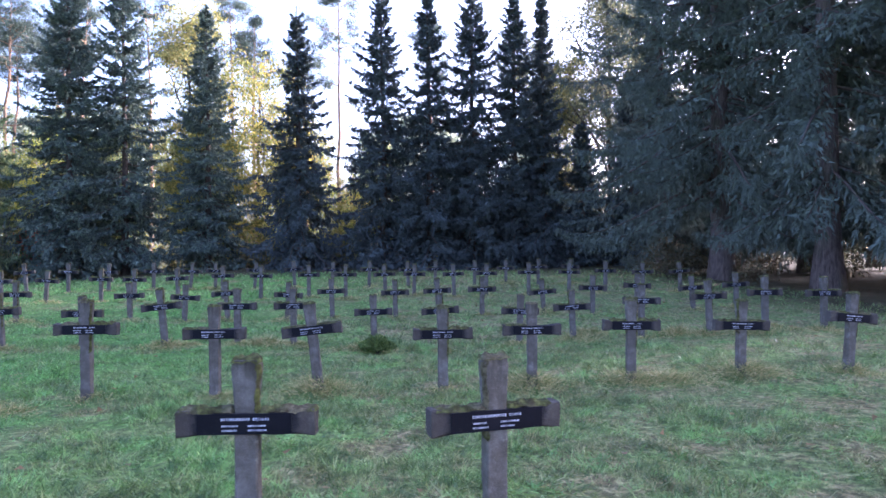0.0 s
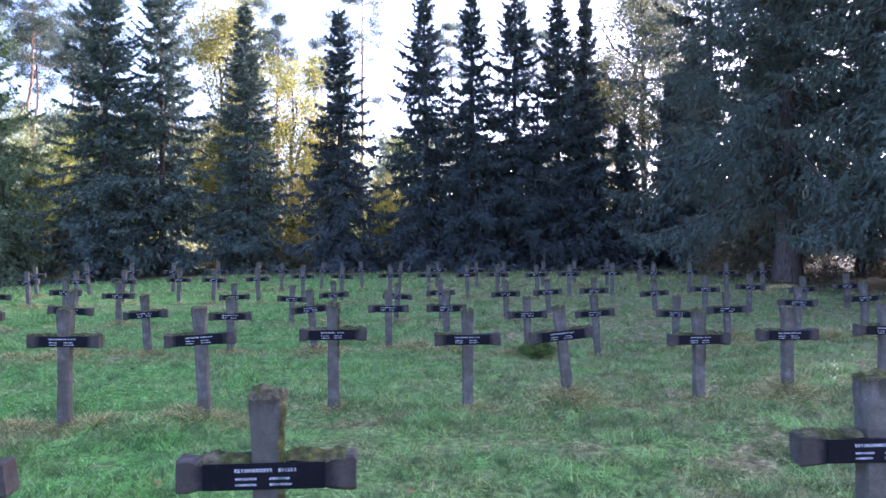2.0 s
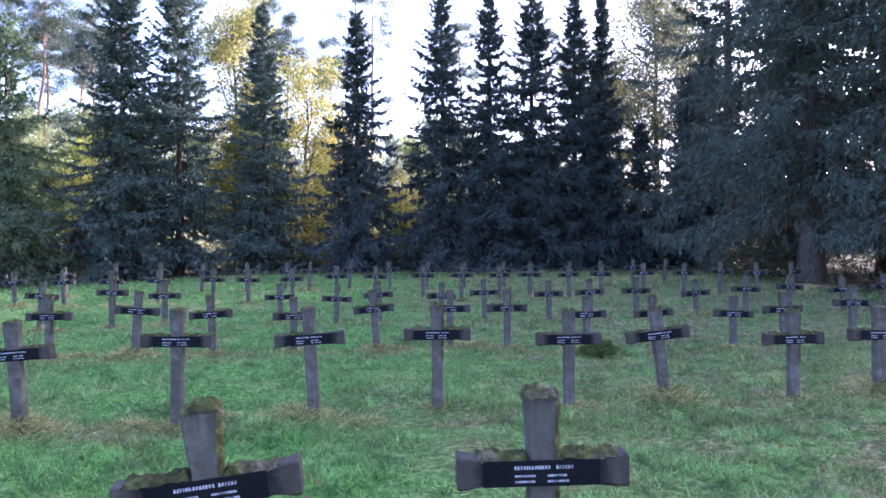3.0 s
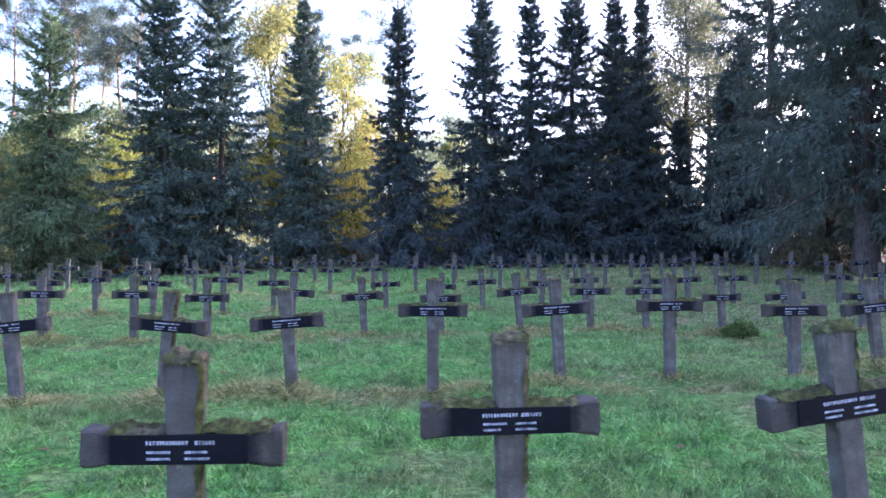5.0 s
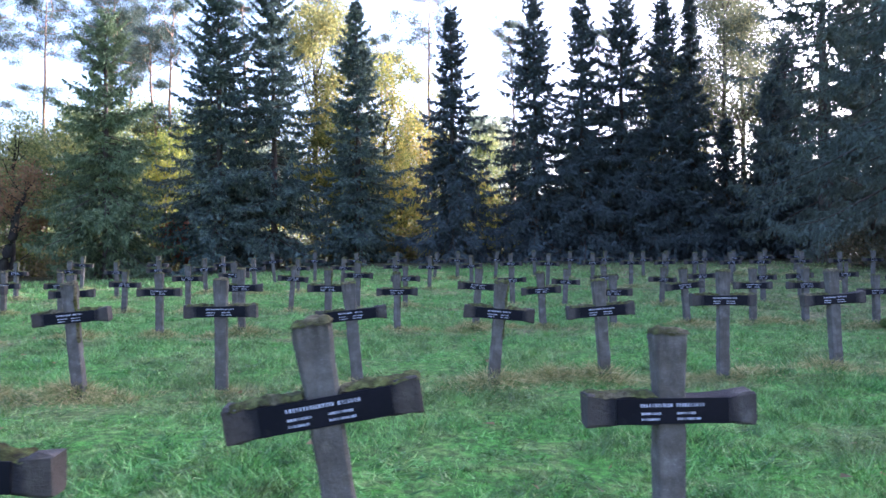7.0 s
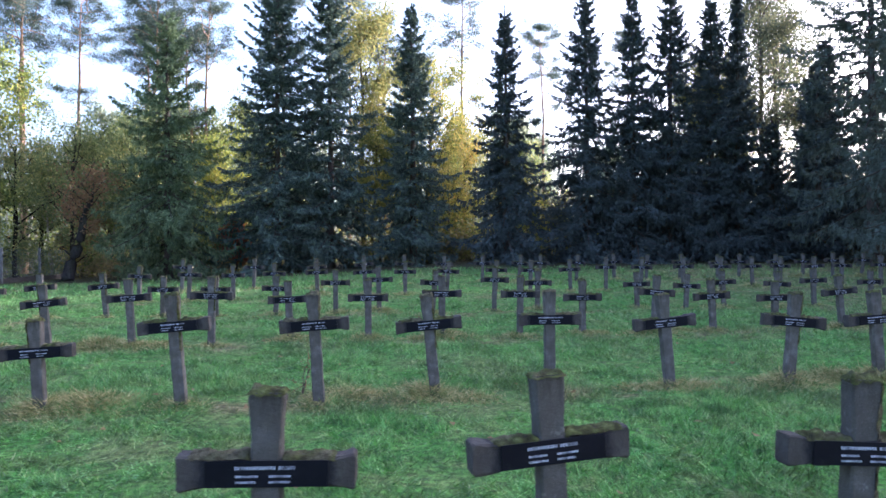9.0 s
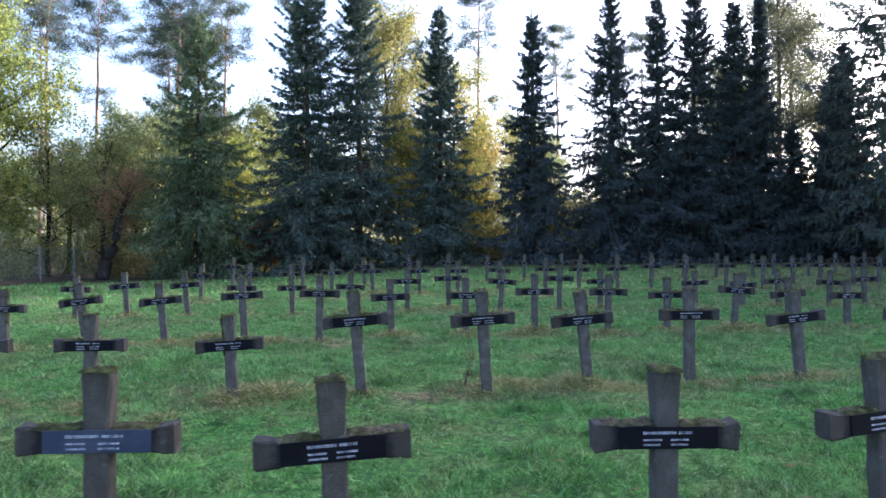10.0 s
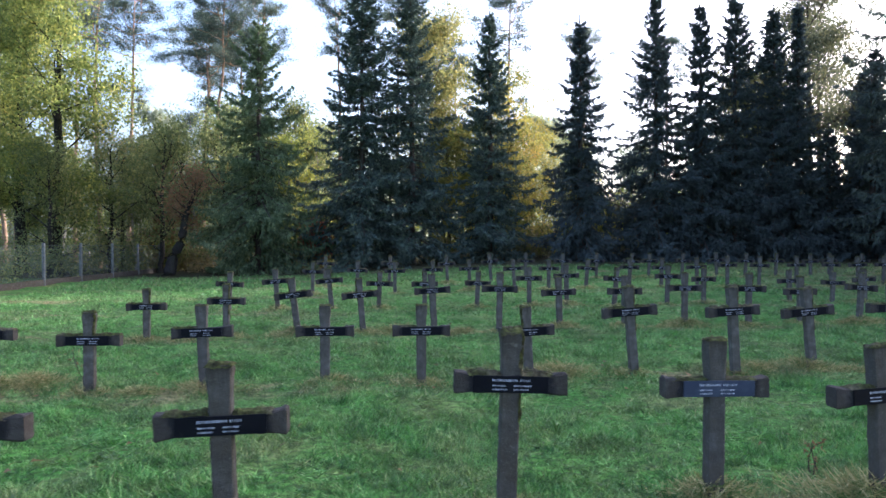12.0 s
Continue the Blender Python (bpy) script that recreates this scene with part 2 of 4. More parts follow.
# brighter yellow-green: the sunlight on these leaves is put into their colour
LEAF_SUNLIT = leaf_material("yellow-green leaves brightened for sun", (0.0, (0.11, 0.14, 0.03)), (0.5, (0.24, 0.265, 0.05)), (1.0, (0.44, 0.37, 0.08)), share=0.55, gain=1.2)
LEAF_LIME = leaf_material("yellow-green leaves", (0.0, (0.10, 0.115, 0.04)), (0.5, (0.20, 0.20, 0.065)), (1.0, (0.38, 0.31, 0.09)), share=0.55, gain=1.2)
LEAF_GREEN = leaf_material("oak leaves", (0.0, (0.060, 0.085, 0.024)), (0.5, (0.14, 0.17, 0.042)), (0.85, (0.28, 0.28, 0.065)), (1.0, (0.40, 0.28, 0.07)), share=0.58, gain=1.5)
LEAF_GREY = leaf_material("grey-olive leaves", (0.0, (0.06, 0.07, 0.04)), (0.5, (0.11, 0.12, 0.065)), (1.0, (0.22, 0.20, 0.08)), share=0.45, gain=1.2)
# dark copy of the undergrowth leaves: the shade under the spruces is in its colour
LEAF_SHADE = leaf_material("undergrowth leaves darkened for shade", (0.0, (0.030, 0.036, 0.022)), (0.5, (0.058, 0.060, 0.034)), (1.0, (0.11, 0.085, 0.045)), share=0.35, gain=1.3)
LEAF_OLIVE = leaf_material("olive leaves", (0.0, (0.055, 0.072, 0.032)), (0.5, (0.12, 0.145, 0.055)), (0.85, (0.24, 0.24, 0.08)), (1.0, (0.32, 0.20, 0.07)), share=0.55, gain=1.7)
LEAF_BOX = leaf_material("box leaves", (0.0, (0.028, 0.055, 0.014)), (0.55, (0.07, 0.115, 0.026)), (1.0, (0.27, 0.31, 0.08)), share=0.25, gain=1.2)
# greyer and paler than the other leaves: aerial haze is put into this colour
LEAF_HAZE = leaf_material("far leaves paled for haze", (0.0, (0.13, 0.16, 0.12)), (0.5, (0.21, 0.24, 0.17)), (1.0, (0.32, 0.32, 0.20)), share=0.6, gain=1.5)
LEAF_RED = leaf_material("crimson leaves", (0.0, (0.17, 0.055, 0.035)), (0.5, (0.28, 0.085, 0.05)), (1.0, (0.36, 0.15, 0.065)), share=0.5, gain=1.4)
LEAF_RUST = leaf_material("rust-coloured leaves", (0.0, (0.11, 0.08, 0.045)), (0.5, (0.19, 0.115, 0.055)), (1.0, (0.29, 0.16, 0.075)))
LEAF_DULL = leaf_material("undergrowth leaves", (0.0, (0.08, 0.08, 0.045)), (0.5, (0.16, 0.14, 0.07)), (1.0, (0.30, 0.21, 0.095)), share=0.5, gain=1.8)
BARK = bark_material("spruce bark", (0.035, 0.026, 0.022), (0.13, 0.10, 0.085))
BARK_PINE = bark_material("pine bark", (0.15, 0.095, 0.06), (0.42, 0.27, 0.17))
BARK_OAK = bark_material("oak bark", (0.03, 0.026, 0.02), (0.12, 0.10, 0.08))
BARK_DARK = bark_material("near-black bark", (0.012, 0.010, 0.009), (0.045, 0.038, 0.032))
BARK_PALE = bark_material("pale bark", (0.12, 0.11, 0.09), (0.42, 0.38, 0.32))
k = Nodes("fence concrete")
POST_MAT = k.done(k.surface(k.ramp(k.noise(k.place(), 8, 5), (0.3, (0.08, 0.08, 0.075)), (0.7, (0.19, 0.19, 0.18))), 0.9))
k = Nodes("green-grey wire")
WIRE = k.done(k.surface((0.10, 0.13, 0.12), 0.5, metal=0.6))


# ---------------------------------------------------------------- mesh helpers
def mesh_of(name, verts, faces, material, smooth=False):
    """A mesh from numpy arrays; all faces have the same number of corners."""
    verts, faces = np.asarray(verts, np.float32), np.asarray(faces, np.int32)
    me = bpy.data.meshes.new(name)
    me.vertices.add(len(verts))
    me.vertices.foreach_set("co", verts.ravel())
    me.loops.add(faces.size)
    me.loops.foreach_set("vertex_index", faces.ravel())
    me.polygons.add(len(faces))
    me.polygons.foreach_set("loop_start", np.arange(0, faces.size, faces.shape[1], dtype=np.int32))
    if smooth:
        me.polygons.foreach_set("use_smooth", np.ones(len(faces), bool))
    me.update(calc_edges=True)
    me.materials.append(material)
    return me


def under(ob, parent):
    ob.parent = parent
    return ob


def part(name, bm, material, parent, label="", smooth=False):
    me = bpy.data.meshes.new(name)
    bm.to_mesh(me)
    bm.free()
    me.materials.append(material)
    if smooth:
        me.polygons.foreach_set("use_smooth", [True] * len(me.polygons))
    return tagged(under(new(name, me), parent), label)


def unit(v):
    return v / np.maximum(np.linalg.norm(v, axis=-1, keepdims=True), 1e-9)


def tubes(paths, sides=6):
    """Tapered tubes: each path is an array of rows x, y, z, radius. Returns vertices and quads."""
    vs, fs, at = [], [], 0
    ring = np.arange(sides) * 2 * np.pi / sides
    for p in paths:
        p = np.asarray(p, float)
        along = unit(np.gradient(p[:, :3], axis=0))
        ref = np.where(np.abs(along[:, 2:3]) > 0.9, [[1.0, 0, 0]], [[0, 0, 1.0]])
        u = unit(np.cross(along, ref))
        w = np.cross(along, u)
        v = p[:, None, :3] + p[:, None, 3:4] * (np.cos(ring)[None, :, None] * u[:, None] + np.sin(ring)[None, :, None] * w[:, None])
        n = len(p)
        vs.append(v.reshape(-1, 3))
        i, j = np.meshgrid(np.arange(n - 1), np.arange(sides), indexing="ij")
        k2 = (j + 1) % sides
        fs.append(np.stack([i * sides + j, i * sides + k2, (i + 1) * sides + k2, (i + 1) * sides + j], -1).reshape(-1, 4) + at)
        at += n * sides
    return np.concatenate(vs), np.concatenate(fs)


def leaves(base, way, face, length, width, bend=0.0):
    """Small leaves or sprays, one triangle each: base points, directions, a vector across which they lie, lengths, widths."""
    way = unit(way)
    across = unit(np.cross(way, face))
    length, width = np.reshape(length, (-1, 1)), np.reshape(width, (-1, 1))
    tip = base + way * length
    tip[:, 2] -= bend * length[:, 0]
    v = np.stack([base + across * width * 0.5, tip, base - across * width * 0.5], 1).reshape(-1, 3)
    return v, np.arange(len(base) * 3).reshape(-1, 3)


# ---------------------------------------------------------------- ground
def smooth01(t):
    t = np.clip(t, 0, 1)
    return t * t * (3 - 2 * t)


def patchy(x, y, cell, seed):
    """Soft random values from 0 to 1 over the plan, in patches of about that size."""
    table = np.random.default_rng(seed).random((128, 128))
    i, j = np.floor(x / cell).astype(int), np.floor(y / cell).astype(int)
    u, v = smooth01(x / cell - i), smooth01(y / cell - j)
    at = lambda a, b: table[a % 128, b % 128]
    return (at(i, j) * (1 - u) + at(i + 1, j) * u) * (1 - v) + (at(i, j + 1) * (1 - u) + at(i + 1, j + 1) * u) * v


def lie(x, y):
    """The height of the ground: a nearly flat clearing that rises a little towards the spruces, with a shallow dip."""
    x, y = np.asarray(x, float), np.asarray(y, float)
    rise = 0.0325 * np.clip(y - 16, 0, 26) * smooth01((x + 26) / 18)
    dip = -0.20 * np.exp(-((x - 0.8) / 2.8) ** 2 - ((y - 12.0) / 2.5) ** 2)
    roll = 0.02 * np.sin(x * 0.9 + 1.3 * np.sin(y * 0.5)) * np.sin(y * 0.8 + 0.4) + 0.012 * np.sin(x * 2.3 + y * 1.9)
    tufty = 0.095 * (patchy(x, y, 0.95, 1) - 0.5) + 0.045 * (patchy(x, y, 0.42, 2) - 0.5)
    return rise + dip + roll + tufty * smooth01((34 - y) / 8)


def axis_steps(lo, hi, fine, far):
    a = np.arange(lo, hi + 1e-6, fine)
    out = np.geomspace(fine * 2, far, 26)
    return np.concatenate([(lo - out)[::-1], a, hi + out])


gx, gy = axis_steps(-34, 18, 0.2, 900), axis_steps(-5, 34, 0.2, 900)
X, Y = np.meshgrid(gx, gy, indexing="ij")
Z = lie(np.clip(X, -60, 60), np.clip(Y, -40, 90)) - 0.015
i, j = np.meshgrid(np.arange(len(gx) - 1), np.arange(len(gy) - 1), indexing="ij")
quad = np.stack([i * len(gy) + j, (i + 1) * len(gy) + j, (i + 1) * len(gy) + j + 1, i * len(gy) + j + 1], -1).reshape(-1, 4)
tagged(new("ground", mesh_of("ground", np.stack([X, Y, Z], -1).reshape(-1, 3), quad, GROUND, True)), "mown green lawn with straw-coloured dry patches", "ground", kind="structure")


def grass(name, x0, x1, y0, y1, per_m2, high, wide, seed):
    """Grass blades, each one long thin triangle, in tufts that are combed over together, with thin hollows between."""
    rng = np.random.default_rng(seed)
    n = int((x1 - x0) * (y1 - y0) * per_m2)
    x, y = rng.uniform(x0, x1, n), rng.uniform(y0, y1, n)
    thick = 0.55 * patchy(x, y, 0.30, 3) + 0.45 * patchy(x, y, 0.75, 4)
    thick = smooth01((thick - 0.22) / 0.55)
    bare = smooth01((x - 1 + 2 * np.sin(y)) / 9)
    keep = rng.random(n) < (0.3 + 0.7 * thick) * (1 - 0.5 * bare)
    x, y, thick = x[keep], y[keep], thick[keep]
    n = len(x)
    turn = rng.uniform(0, 2 * np.pi, n)
    h = high * np.minimum(rng.gamma(3.0, 0.33, n), 1.9) * (0.35 + 1.15 * thick)
    lean = rng.uniform(0.2, 1.7, n) * h
    base = np.stack([x, y, lie(x, y) - 0.02], 1)
    side = np.stack([np.cos(turn), np.sin(turn), 0 * x], 1) * (wide * rng.uniform(0.6, 1.3, n))[:, None]
    comb = 12.0 * patchy(x, y, 0.6, 5)
    t2 = comb + rng.normal(0, 1.8, n)
    tip = base + np.stack([np.cos(t2) * lean, np.sin(t2) * lean, h], 1)
    v = np.stack([base - side, base + side, tip], 1).reshape(-1, 3)
    f = np.arange(n * 3).reshape(-1, 3)
    return tagged(new(name, mesh_of(name, v, f, BLADE)), "short green grass blades with dry stalks", "grass", kind="stuff")


grass("grass", -23.5, -7.0, 1.3, 2.6, 2700, 0.043, 0.0048, 15)
grass("grass", -23.5, 9.5, 2.6, 7.2, 2700, 0.043, 0.0048, 11)
grass("grass", -25.5, 11.0, 7.2, 12.5, 1150, 0.050, 0.0062, 12)
grass("grass", -29.5, 12.5, 12.5, 22.0, 300, 0.058, 0.010, 13)
grass("grass", -30.0, 12.0, 22.0, 34.0, 80, 0.080, 0.02, 14)


# ---------------------------------------------------------------- the grave crosses
ARM_Z, TOP_Z = 0.69, 0.995


def worn_box(bm, rows, rng, thick, amount=0.0045):
    """A long worn concrete bar: rows of (place along, low side, high side) in its own frame; returns nothing, adds to bm.
    Each row gives a ring of eight corners, so that the long edges are chamfered."""
    c = 0.009
    rings = []
    for x, lo, hi in rows:
        ring = []
        for y, z in ((-thick, lo + c), (-thick, hi - c), (-thick + c, hi), (thick - c, hi), (thick, hi - c), (thick, lo + c), (thick - c, lo), (-thick + c, lo)):
            ring.append(bm.verts.new((x + rng.normal(0, amount * 0.6), y + rng.normal(0, amount * 0.5), z + rng.normal(0, amount))))
        rings.append(ring)
    for a, b in zip(rings, rings[1:]):
        for n in range(8):
            bm.faces.new((a[n], a[(n + 1) % 8], b[(n + 1) % 8], b[n]))
    bm.faces.new(rings[0][::-1])
    bm.faces.new(rings[-1])


def moss_lump(bm, x0, x1, y0, y1, z, rng, high, steps=10, drape=0.022):
    """An uneven cushion of moss on a flat top: swells along its length, with a thin edge that hangs over a little."""
    ny = 6
    swell = rng.uniform(0, 6.28, 4)
    grid = []
    for a in range(steps + 1):
        line = []
        for b in range(ny + 1):
            edge = min(a, steps - a, b, ny - b)
            x = x0 + (x1 - x0) * a / steps + rng.normal(0, 0.002)
            y = y0 + (y1 - y0) * b / ny + rng.normal(0, 0.002)
            wave = 0.55 + 0.25 * math.sin(x * 38 + swell[0] + y * 30) + 0.2 * math.sin(x * 85 + swell[1] - y * 55)
            up = -0.004 - drape * wave * rng.uniform(0.3, 1.0) if edge == 0 else high * (wave + rng.normal(0, 0.1)) * (0.6 if edge == 1 else 1.0)
            line.append(bm.verts.new((x, y, z + up)))
        grid.append(line)
    for a in range(steps):
        for b in range(ny):
            bm.faces.new((grid[a][b], grid[a + 1][b], grid[a + 1][b + 1], grid[a][b + 1]))


def bar(bm, x0, x1, z0, z1, y):
    v = [bm.verts.new(p) for p in ((x0, y, z0), (x1, y, z0), (x1, y, z1), (x0, y, z1), (x0, y + 0.004, z0), (x1, y + 0.004, z0), (x1, y + 0.004, z1), (x0, y + 0.004, z1))]
    for f in ((0, 1, 2, 3), (5, 4, 7, 6), (4, 0, 3, 7), (1, 5, 6, 2), (3, 2, 6, 7), (4, 5, 1, 0)):
        bm.faces.new([v[n] for n in f])


def grave_cross(seed, faded=False, mossy=1.0, body=CONCRETE):
    """One concrete cross with flared ends, a black name plate across its arms and moss on its tops. Its front looks to -y."""
    rng = np.random.default_rng(seed)
    cross = new("grave_cross")
    bm = bmesh.new()
    # the post runs along its own x, which is then turned upright
    rows = []
    for z in np.concatenate([np.arange(-0.35, 0.92, 0.085), [0.94, 0.97, 0.985, TOP_Z]]):
        half = 0.056 + 0.011 * smooth01((z - 0.76) / 0.22) - 0.004 * max(0.0, (z - 0.97) / 0.025)
        rows.append((z, -half, half))
    worn_box(bm, rows, rng, 0.045, 0.002)
    for v in bm.verts:
        v.co = Vector((v.co.z, v.co.y, v.co.x))
    bmesh.ops.recalc_face_normals(bm, faces=bm.faces)
    part("post", bm, body, cross, smooth=False)
    bm = bmesh.new()
    rows = []
    for x in (-0.337, -0.328, -0.29, -0.24, -0.2, -0.13, -0.06, 0, 0.06, 0.13, 0.2, 0.24, 0.29, 0.328, 0.337):
        flare = smooth01((abs(x) - 0.19) / 0.15) - 0.35 * (abs(x) > 0.333)
        rows.append((x, ARM_Z - 0.052 - 0.012 * flare, ARM_Z + 0.052 + 0.018 * flare))
    worn_box(bm, rows, rng, 0.049, 0.003)
    bmesh.ops.recalc_face_normals(bm, faces=bm.faces)
    part("arm", bm, CONCRETE_ARM, cross)
    bm = bmesh.new()
    left, right = -0.228 + rng.uniform(-0.012, 0.012), 0.228 + rng.uniform(-0.012, 0.012)
    bar(bm, left, right, ARM_Z - 0.050, ARM_Z + 0.050, -0.056)
    for v in bm.verts:
        v.co.y += 0.004 if v.co.y > -0.054 else 0
    bmesh.ops.bevel(bm, geom=bm.edges[:], offset=0.0012, segments=1, affect="EDGES")
    plate = part("name_plate", bm, PLAQUE_FADED if faded else PLAQUE, cross, "faded slate-blue name plate" if faded else "black name plate")
    bm = bmesh.new()
    y = -0.0585
    half = rng.uniform(0.105, 0.135)
    cut = rng.uniform(-0.03, 0.05)
    x = -half
    while x < half - 0.006:
        w = rng.uniform(0.009, 0.013)
        if not cut < x < cut + 0.018:
            bar(bm, x, x + w * 0.55, ARM_Z + 0.017, ARM_Z + 0.030, y)
        x += w
    for z in (ARM_Z - 0.008, ARM_Z - 0.030):
        for x0, x1 in ((-half * 0.98, -half * 0.98 + rng.uniform(0.06, 0.085)), (half * 0.12, half * 0.12 + rng.uniform(0.07, 0.095))):
            x = x0
            while x < x1:
                w = rng.uniform(0.006, 0.014)
                bar(bm, x, x + w - 0.003, z - 0.004, z + 0.004, y)
                x += w
    tagged(part("lettering", bm, LETTERS, plate), "worn white lettering", kind="stuff")
    if mossy > 0.2:
        bm = bmesh.new()
        moss_lump(bm, -0.072, 0.072, -0.052, 0.051, TOP_Z + 0.002, rng, 0.026 * mossy + 0.004, 16, 0.016 + 0.022 * max(0.0, mossy - 0.6))
        part("moss_cap", bm, MOSS, cross, "olive moss cap", True)
    for side in (-1, 1):
        if rng.random() < 0.35 + 0.6 * mossy:
            bm = bmesh.new()
            a, b = 0.058, rng.uniform(0.24, 0.345)
            moss_lump(bm, *sorted((side * a, side * b)), -0.053, 0.053, ARM_Z + 0.058 + 0.006 * (b > 0.3), rng, 0.019 * mossy + 0.005, 30, 0.014 + 0.012 * max(0.0, mossy - 0.6))
            part("moss_strip", bm, MOSS, cross, smooth=True)
    if mossy >= 0.9:
        # a crust of moss down one edge of the post
        bm = bmesh.new()
        side = 1 if rng.random() < 0.7 else -1
        moss_lump(bm, rng.uniform(0.35, 0.74), 0.985, -0.050, -0.008, 0.0565, rng, 0.013, 22)
        for v in bm.verts:
            v.co = Vector((side * (v.co.z + 0.011 * float(smooth01((v.co.x - 0.76) / 0.22))), v.co.y, v.co.x))
        if side > 0:
            bmesh.ops.reverse_faces(bm, faces=bm.faces[:])
        part("moss_edge", bm, MOSS, cross, smooth=True)
    return tagged(cross, "weathered grey concrete grave cross with black name plate", "grave cross", "grave crosses in rows")


MAKERS = [grave_cross(100 + n, mossy=m) for n, m in enumerate((1.0, 0.7, 1.4, 0.9, 0.6, 1.1, 1.2, 0.5))]
# three more models with darker brown posts
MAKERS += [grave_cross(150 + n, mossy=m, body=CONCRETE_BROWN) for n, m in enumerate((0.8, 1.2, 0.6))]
used = [False] * len(MAKERS)
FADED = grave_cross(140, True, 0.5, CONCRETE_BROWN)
feet = []


def stand(x, y, plate_z, lean=0.0, yaw=0.0, nod=0.0, model=None, like=None):
    """Puts a cross up with its plate at that height; lean: degrees to its right, yaw: degrees its right arm turns back."""
    n = random.randrange(8) if model is None else model
    n = n if like is None else like
    sink = plate_z - ARM_Z
    m = pose(x, y, sink, 0, 0, 0) @ pose(0, 0, 0, 0, 0, yaw) @ pose(0, 0, ARM_Z, 0, lean, 0) @ pose(0, 0, 0, nod, 0, 0) @ pose(0, 0, -ARM_Z)
    feet.append((x - math.tan(radians(lean)) * ARM_Z, y))
    if n == -1:
        FADED.matrix_basis = m
    elif not used[n]:
        used[n] = True
        MAKERS[n].matrix_basis = m
    else:
        copy_thing(MAKERS[n], m)


# which of the crosses in the first row carry much moss and which are bare
LIKE = {0.85: 3, -0.36: 0, -2.88: 2, -4.14: 6, -5.48: 5, -6.63: 2, -7.89: 4, -9.205: 1}
# first row: x, y, plate height, lean, yaw
for x, y, z, lean, yaw in (
    (0.85, 3.00, 0.73, 0, 15), (-0.36, 2.99, 0.735, 0, 0), (-2.88, 2.82, 0.74, 0, 1), (-4.14, 2.72, 0.73, -6, 5),
    (-5.48, 2.66, 0.715, 0, 2), (-6.63, 2.47, 0.69, 0.5, -1), (-7.89, 2.50, 0.678, 0, 0), (-9.205, 2.24, 0.763, -8.5, 2),
    (-10.33, 2.02, 0.648, 3, 0), (-11.645, 2.03, 0.688, -2.5, 10), (-12.76, 1.94, 0.66, 0.5, -1), (-14.265, 1.89, 0.657, -2, 6),
):
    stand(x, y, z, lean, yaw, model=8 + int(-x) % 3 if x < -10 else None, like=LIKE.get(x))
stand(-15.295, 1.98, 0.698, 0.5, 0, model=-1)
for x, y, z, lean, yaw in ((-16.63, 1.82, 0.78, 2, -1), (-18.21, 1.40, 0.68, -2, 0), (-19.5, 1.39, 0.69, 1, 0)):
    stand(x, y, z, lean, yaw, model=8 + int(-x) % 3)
# second row
for x, y, z, lean, yaw in (
    (5.80, 7.98, 0.69, 5, 10), (4.40, 7.94, 0.62, 1.5, 0), (2.96, 7.67, 0.67, 1, 0), (1.76, 7.52, 0.65, 0, 2), (0.73, 7.41, 0.63, 0, 5),
    (-0.74, 7.44, 0.69, -6, 0), (-1.76, 7.21, 0.69, 0, 0), (-3.12, 7.18, 0.76, 0, 0), (-4.37, 6.94, 0.76, -3, 0), (-5.61, 6.85, 0.77, 0.5, -2),
):
    stand(x, y, z, lean, yaw)
for x, y, z, lean, yaw in (
    (-6.98, 6.59, 0.70, -4, 0), (-8.01, 6.44, 0.70, 5, -3), (-9.42, 6.47, 0.705, -5, 2), (-10.65, 6.52, 0.75, 0, 1), (-11.94, 6.34, 0.73, -5, 0),
    (-13.07, 6.10, 0.77, -3, 2), (-14.40, 6.07, 0.78, -4.5, 0), (-15.68, 6.07, 0.55, -3, 2), (-16.97, 5.86, 0.60, 0, -1), (-18.09, 5.91, 0.60, 0, 0),
    (-19.45, 5.78, 0.62, -2, -1), (-20.60, 5.58, 0.57, 0, 0), (-21.9, 5.95, 0.60, 1, 0),
):
    stand(x, y, z, lean, yaw)
# third row, which runs slightly back to the right: x, plate height, lean
for x, z, lean in (
    (-21.57, 0.53, 0), (-20.25, 0.60, 0), (-19.07, 0.70, -7), (-17.88, 0.68, -5), (-16.54, 0.755, -3), (-15.26, 0.77, 1), (-14.07, 0.68, -2),
    (-12.75, 0.69, 0), (-11.50, 0.74, 0), (-10.13, 0.71, 1), (-9.02, 0.64, 0), (-7.68, 0.71, 4), (-6.59, 0.62, -3), (-5.3, 0.56, 0),
    (-4.0, 0.655, -5), (-2.72, 0.64, 0), (-1.75, 0.635, 0), (-0.36, 0.50, -1), (0.83, 0.50, -4), (2.27, 0.47, 2), (3.24, 0.52, -2),
    (4.53, 0.62, 1), (5.82, 0.68, -2), (6.96, 0.73, 0), (8.10, 0.70, 0),
):
    stand(x, 11.95 + 0.075 * x + random.uniform(-0.1, 0.1), z, lean, random.gauss(0, 3))
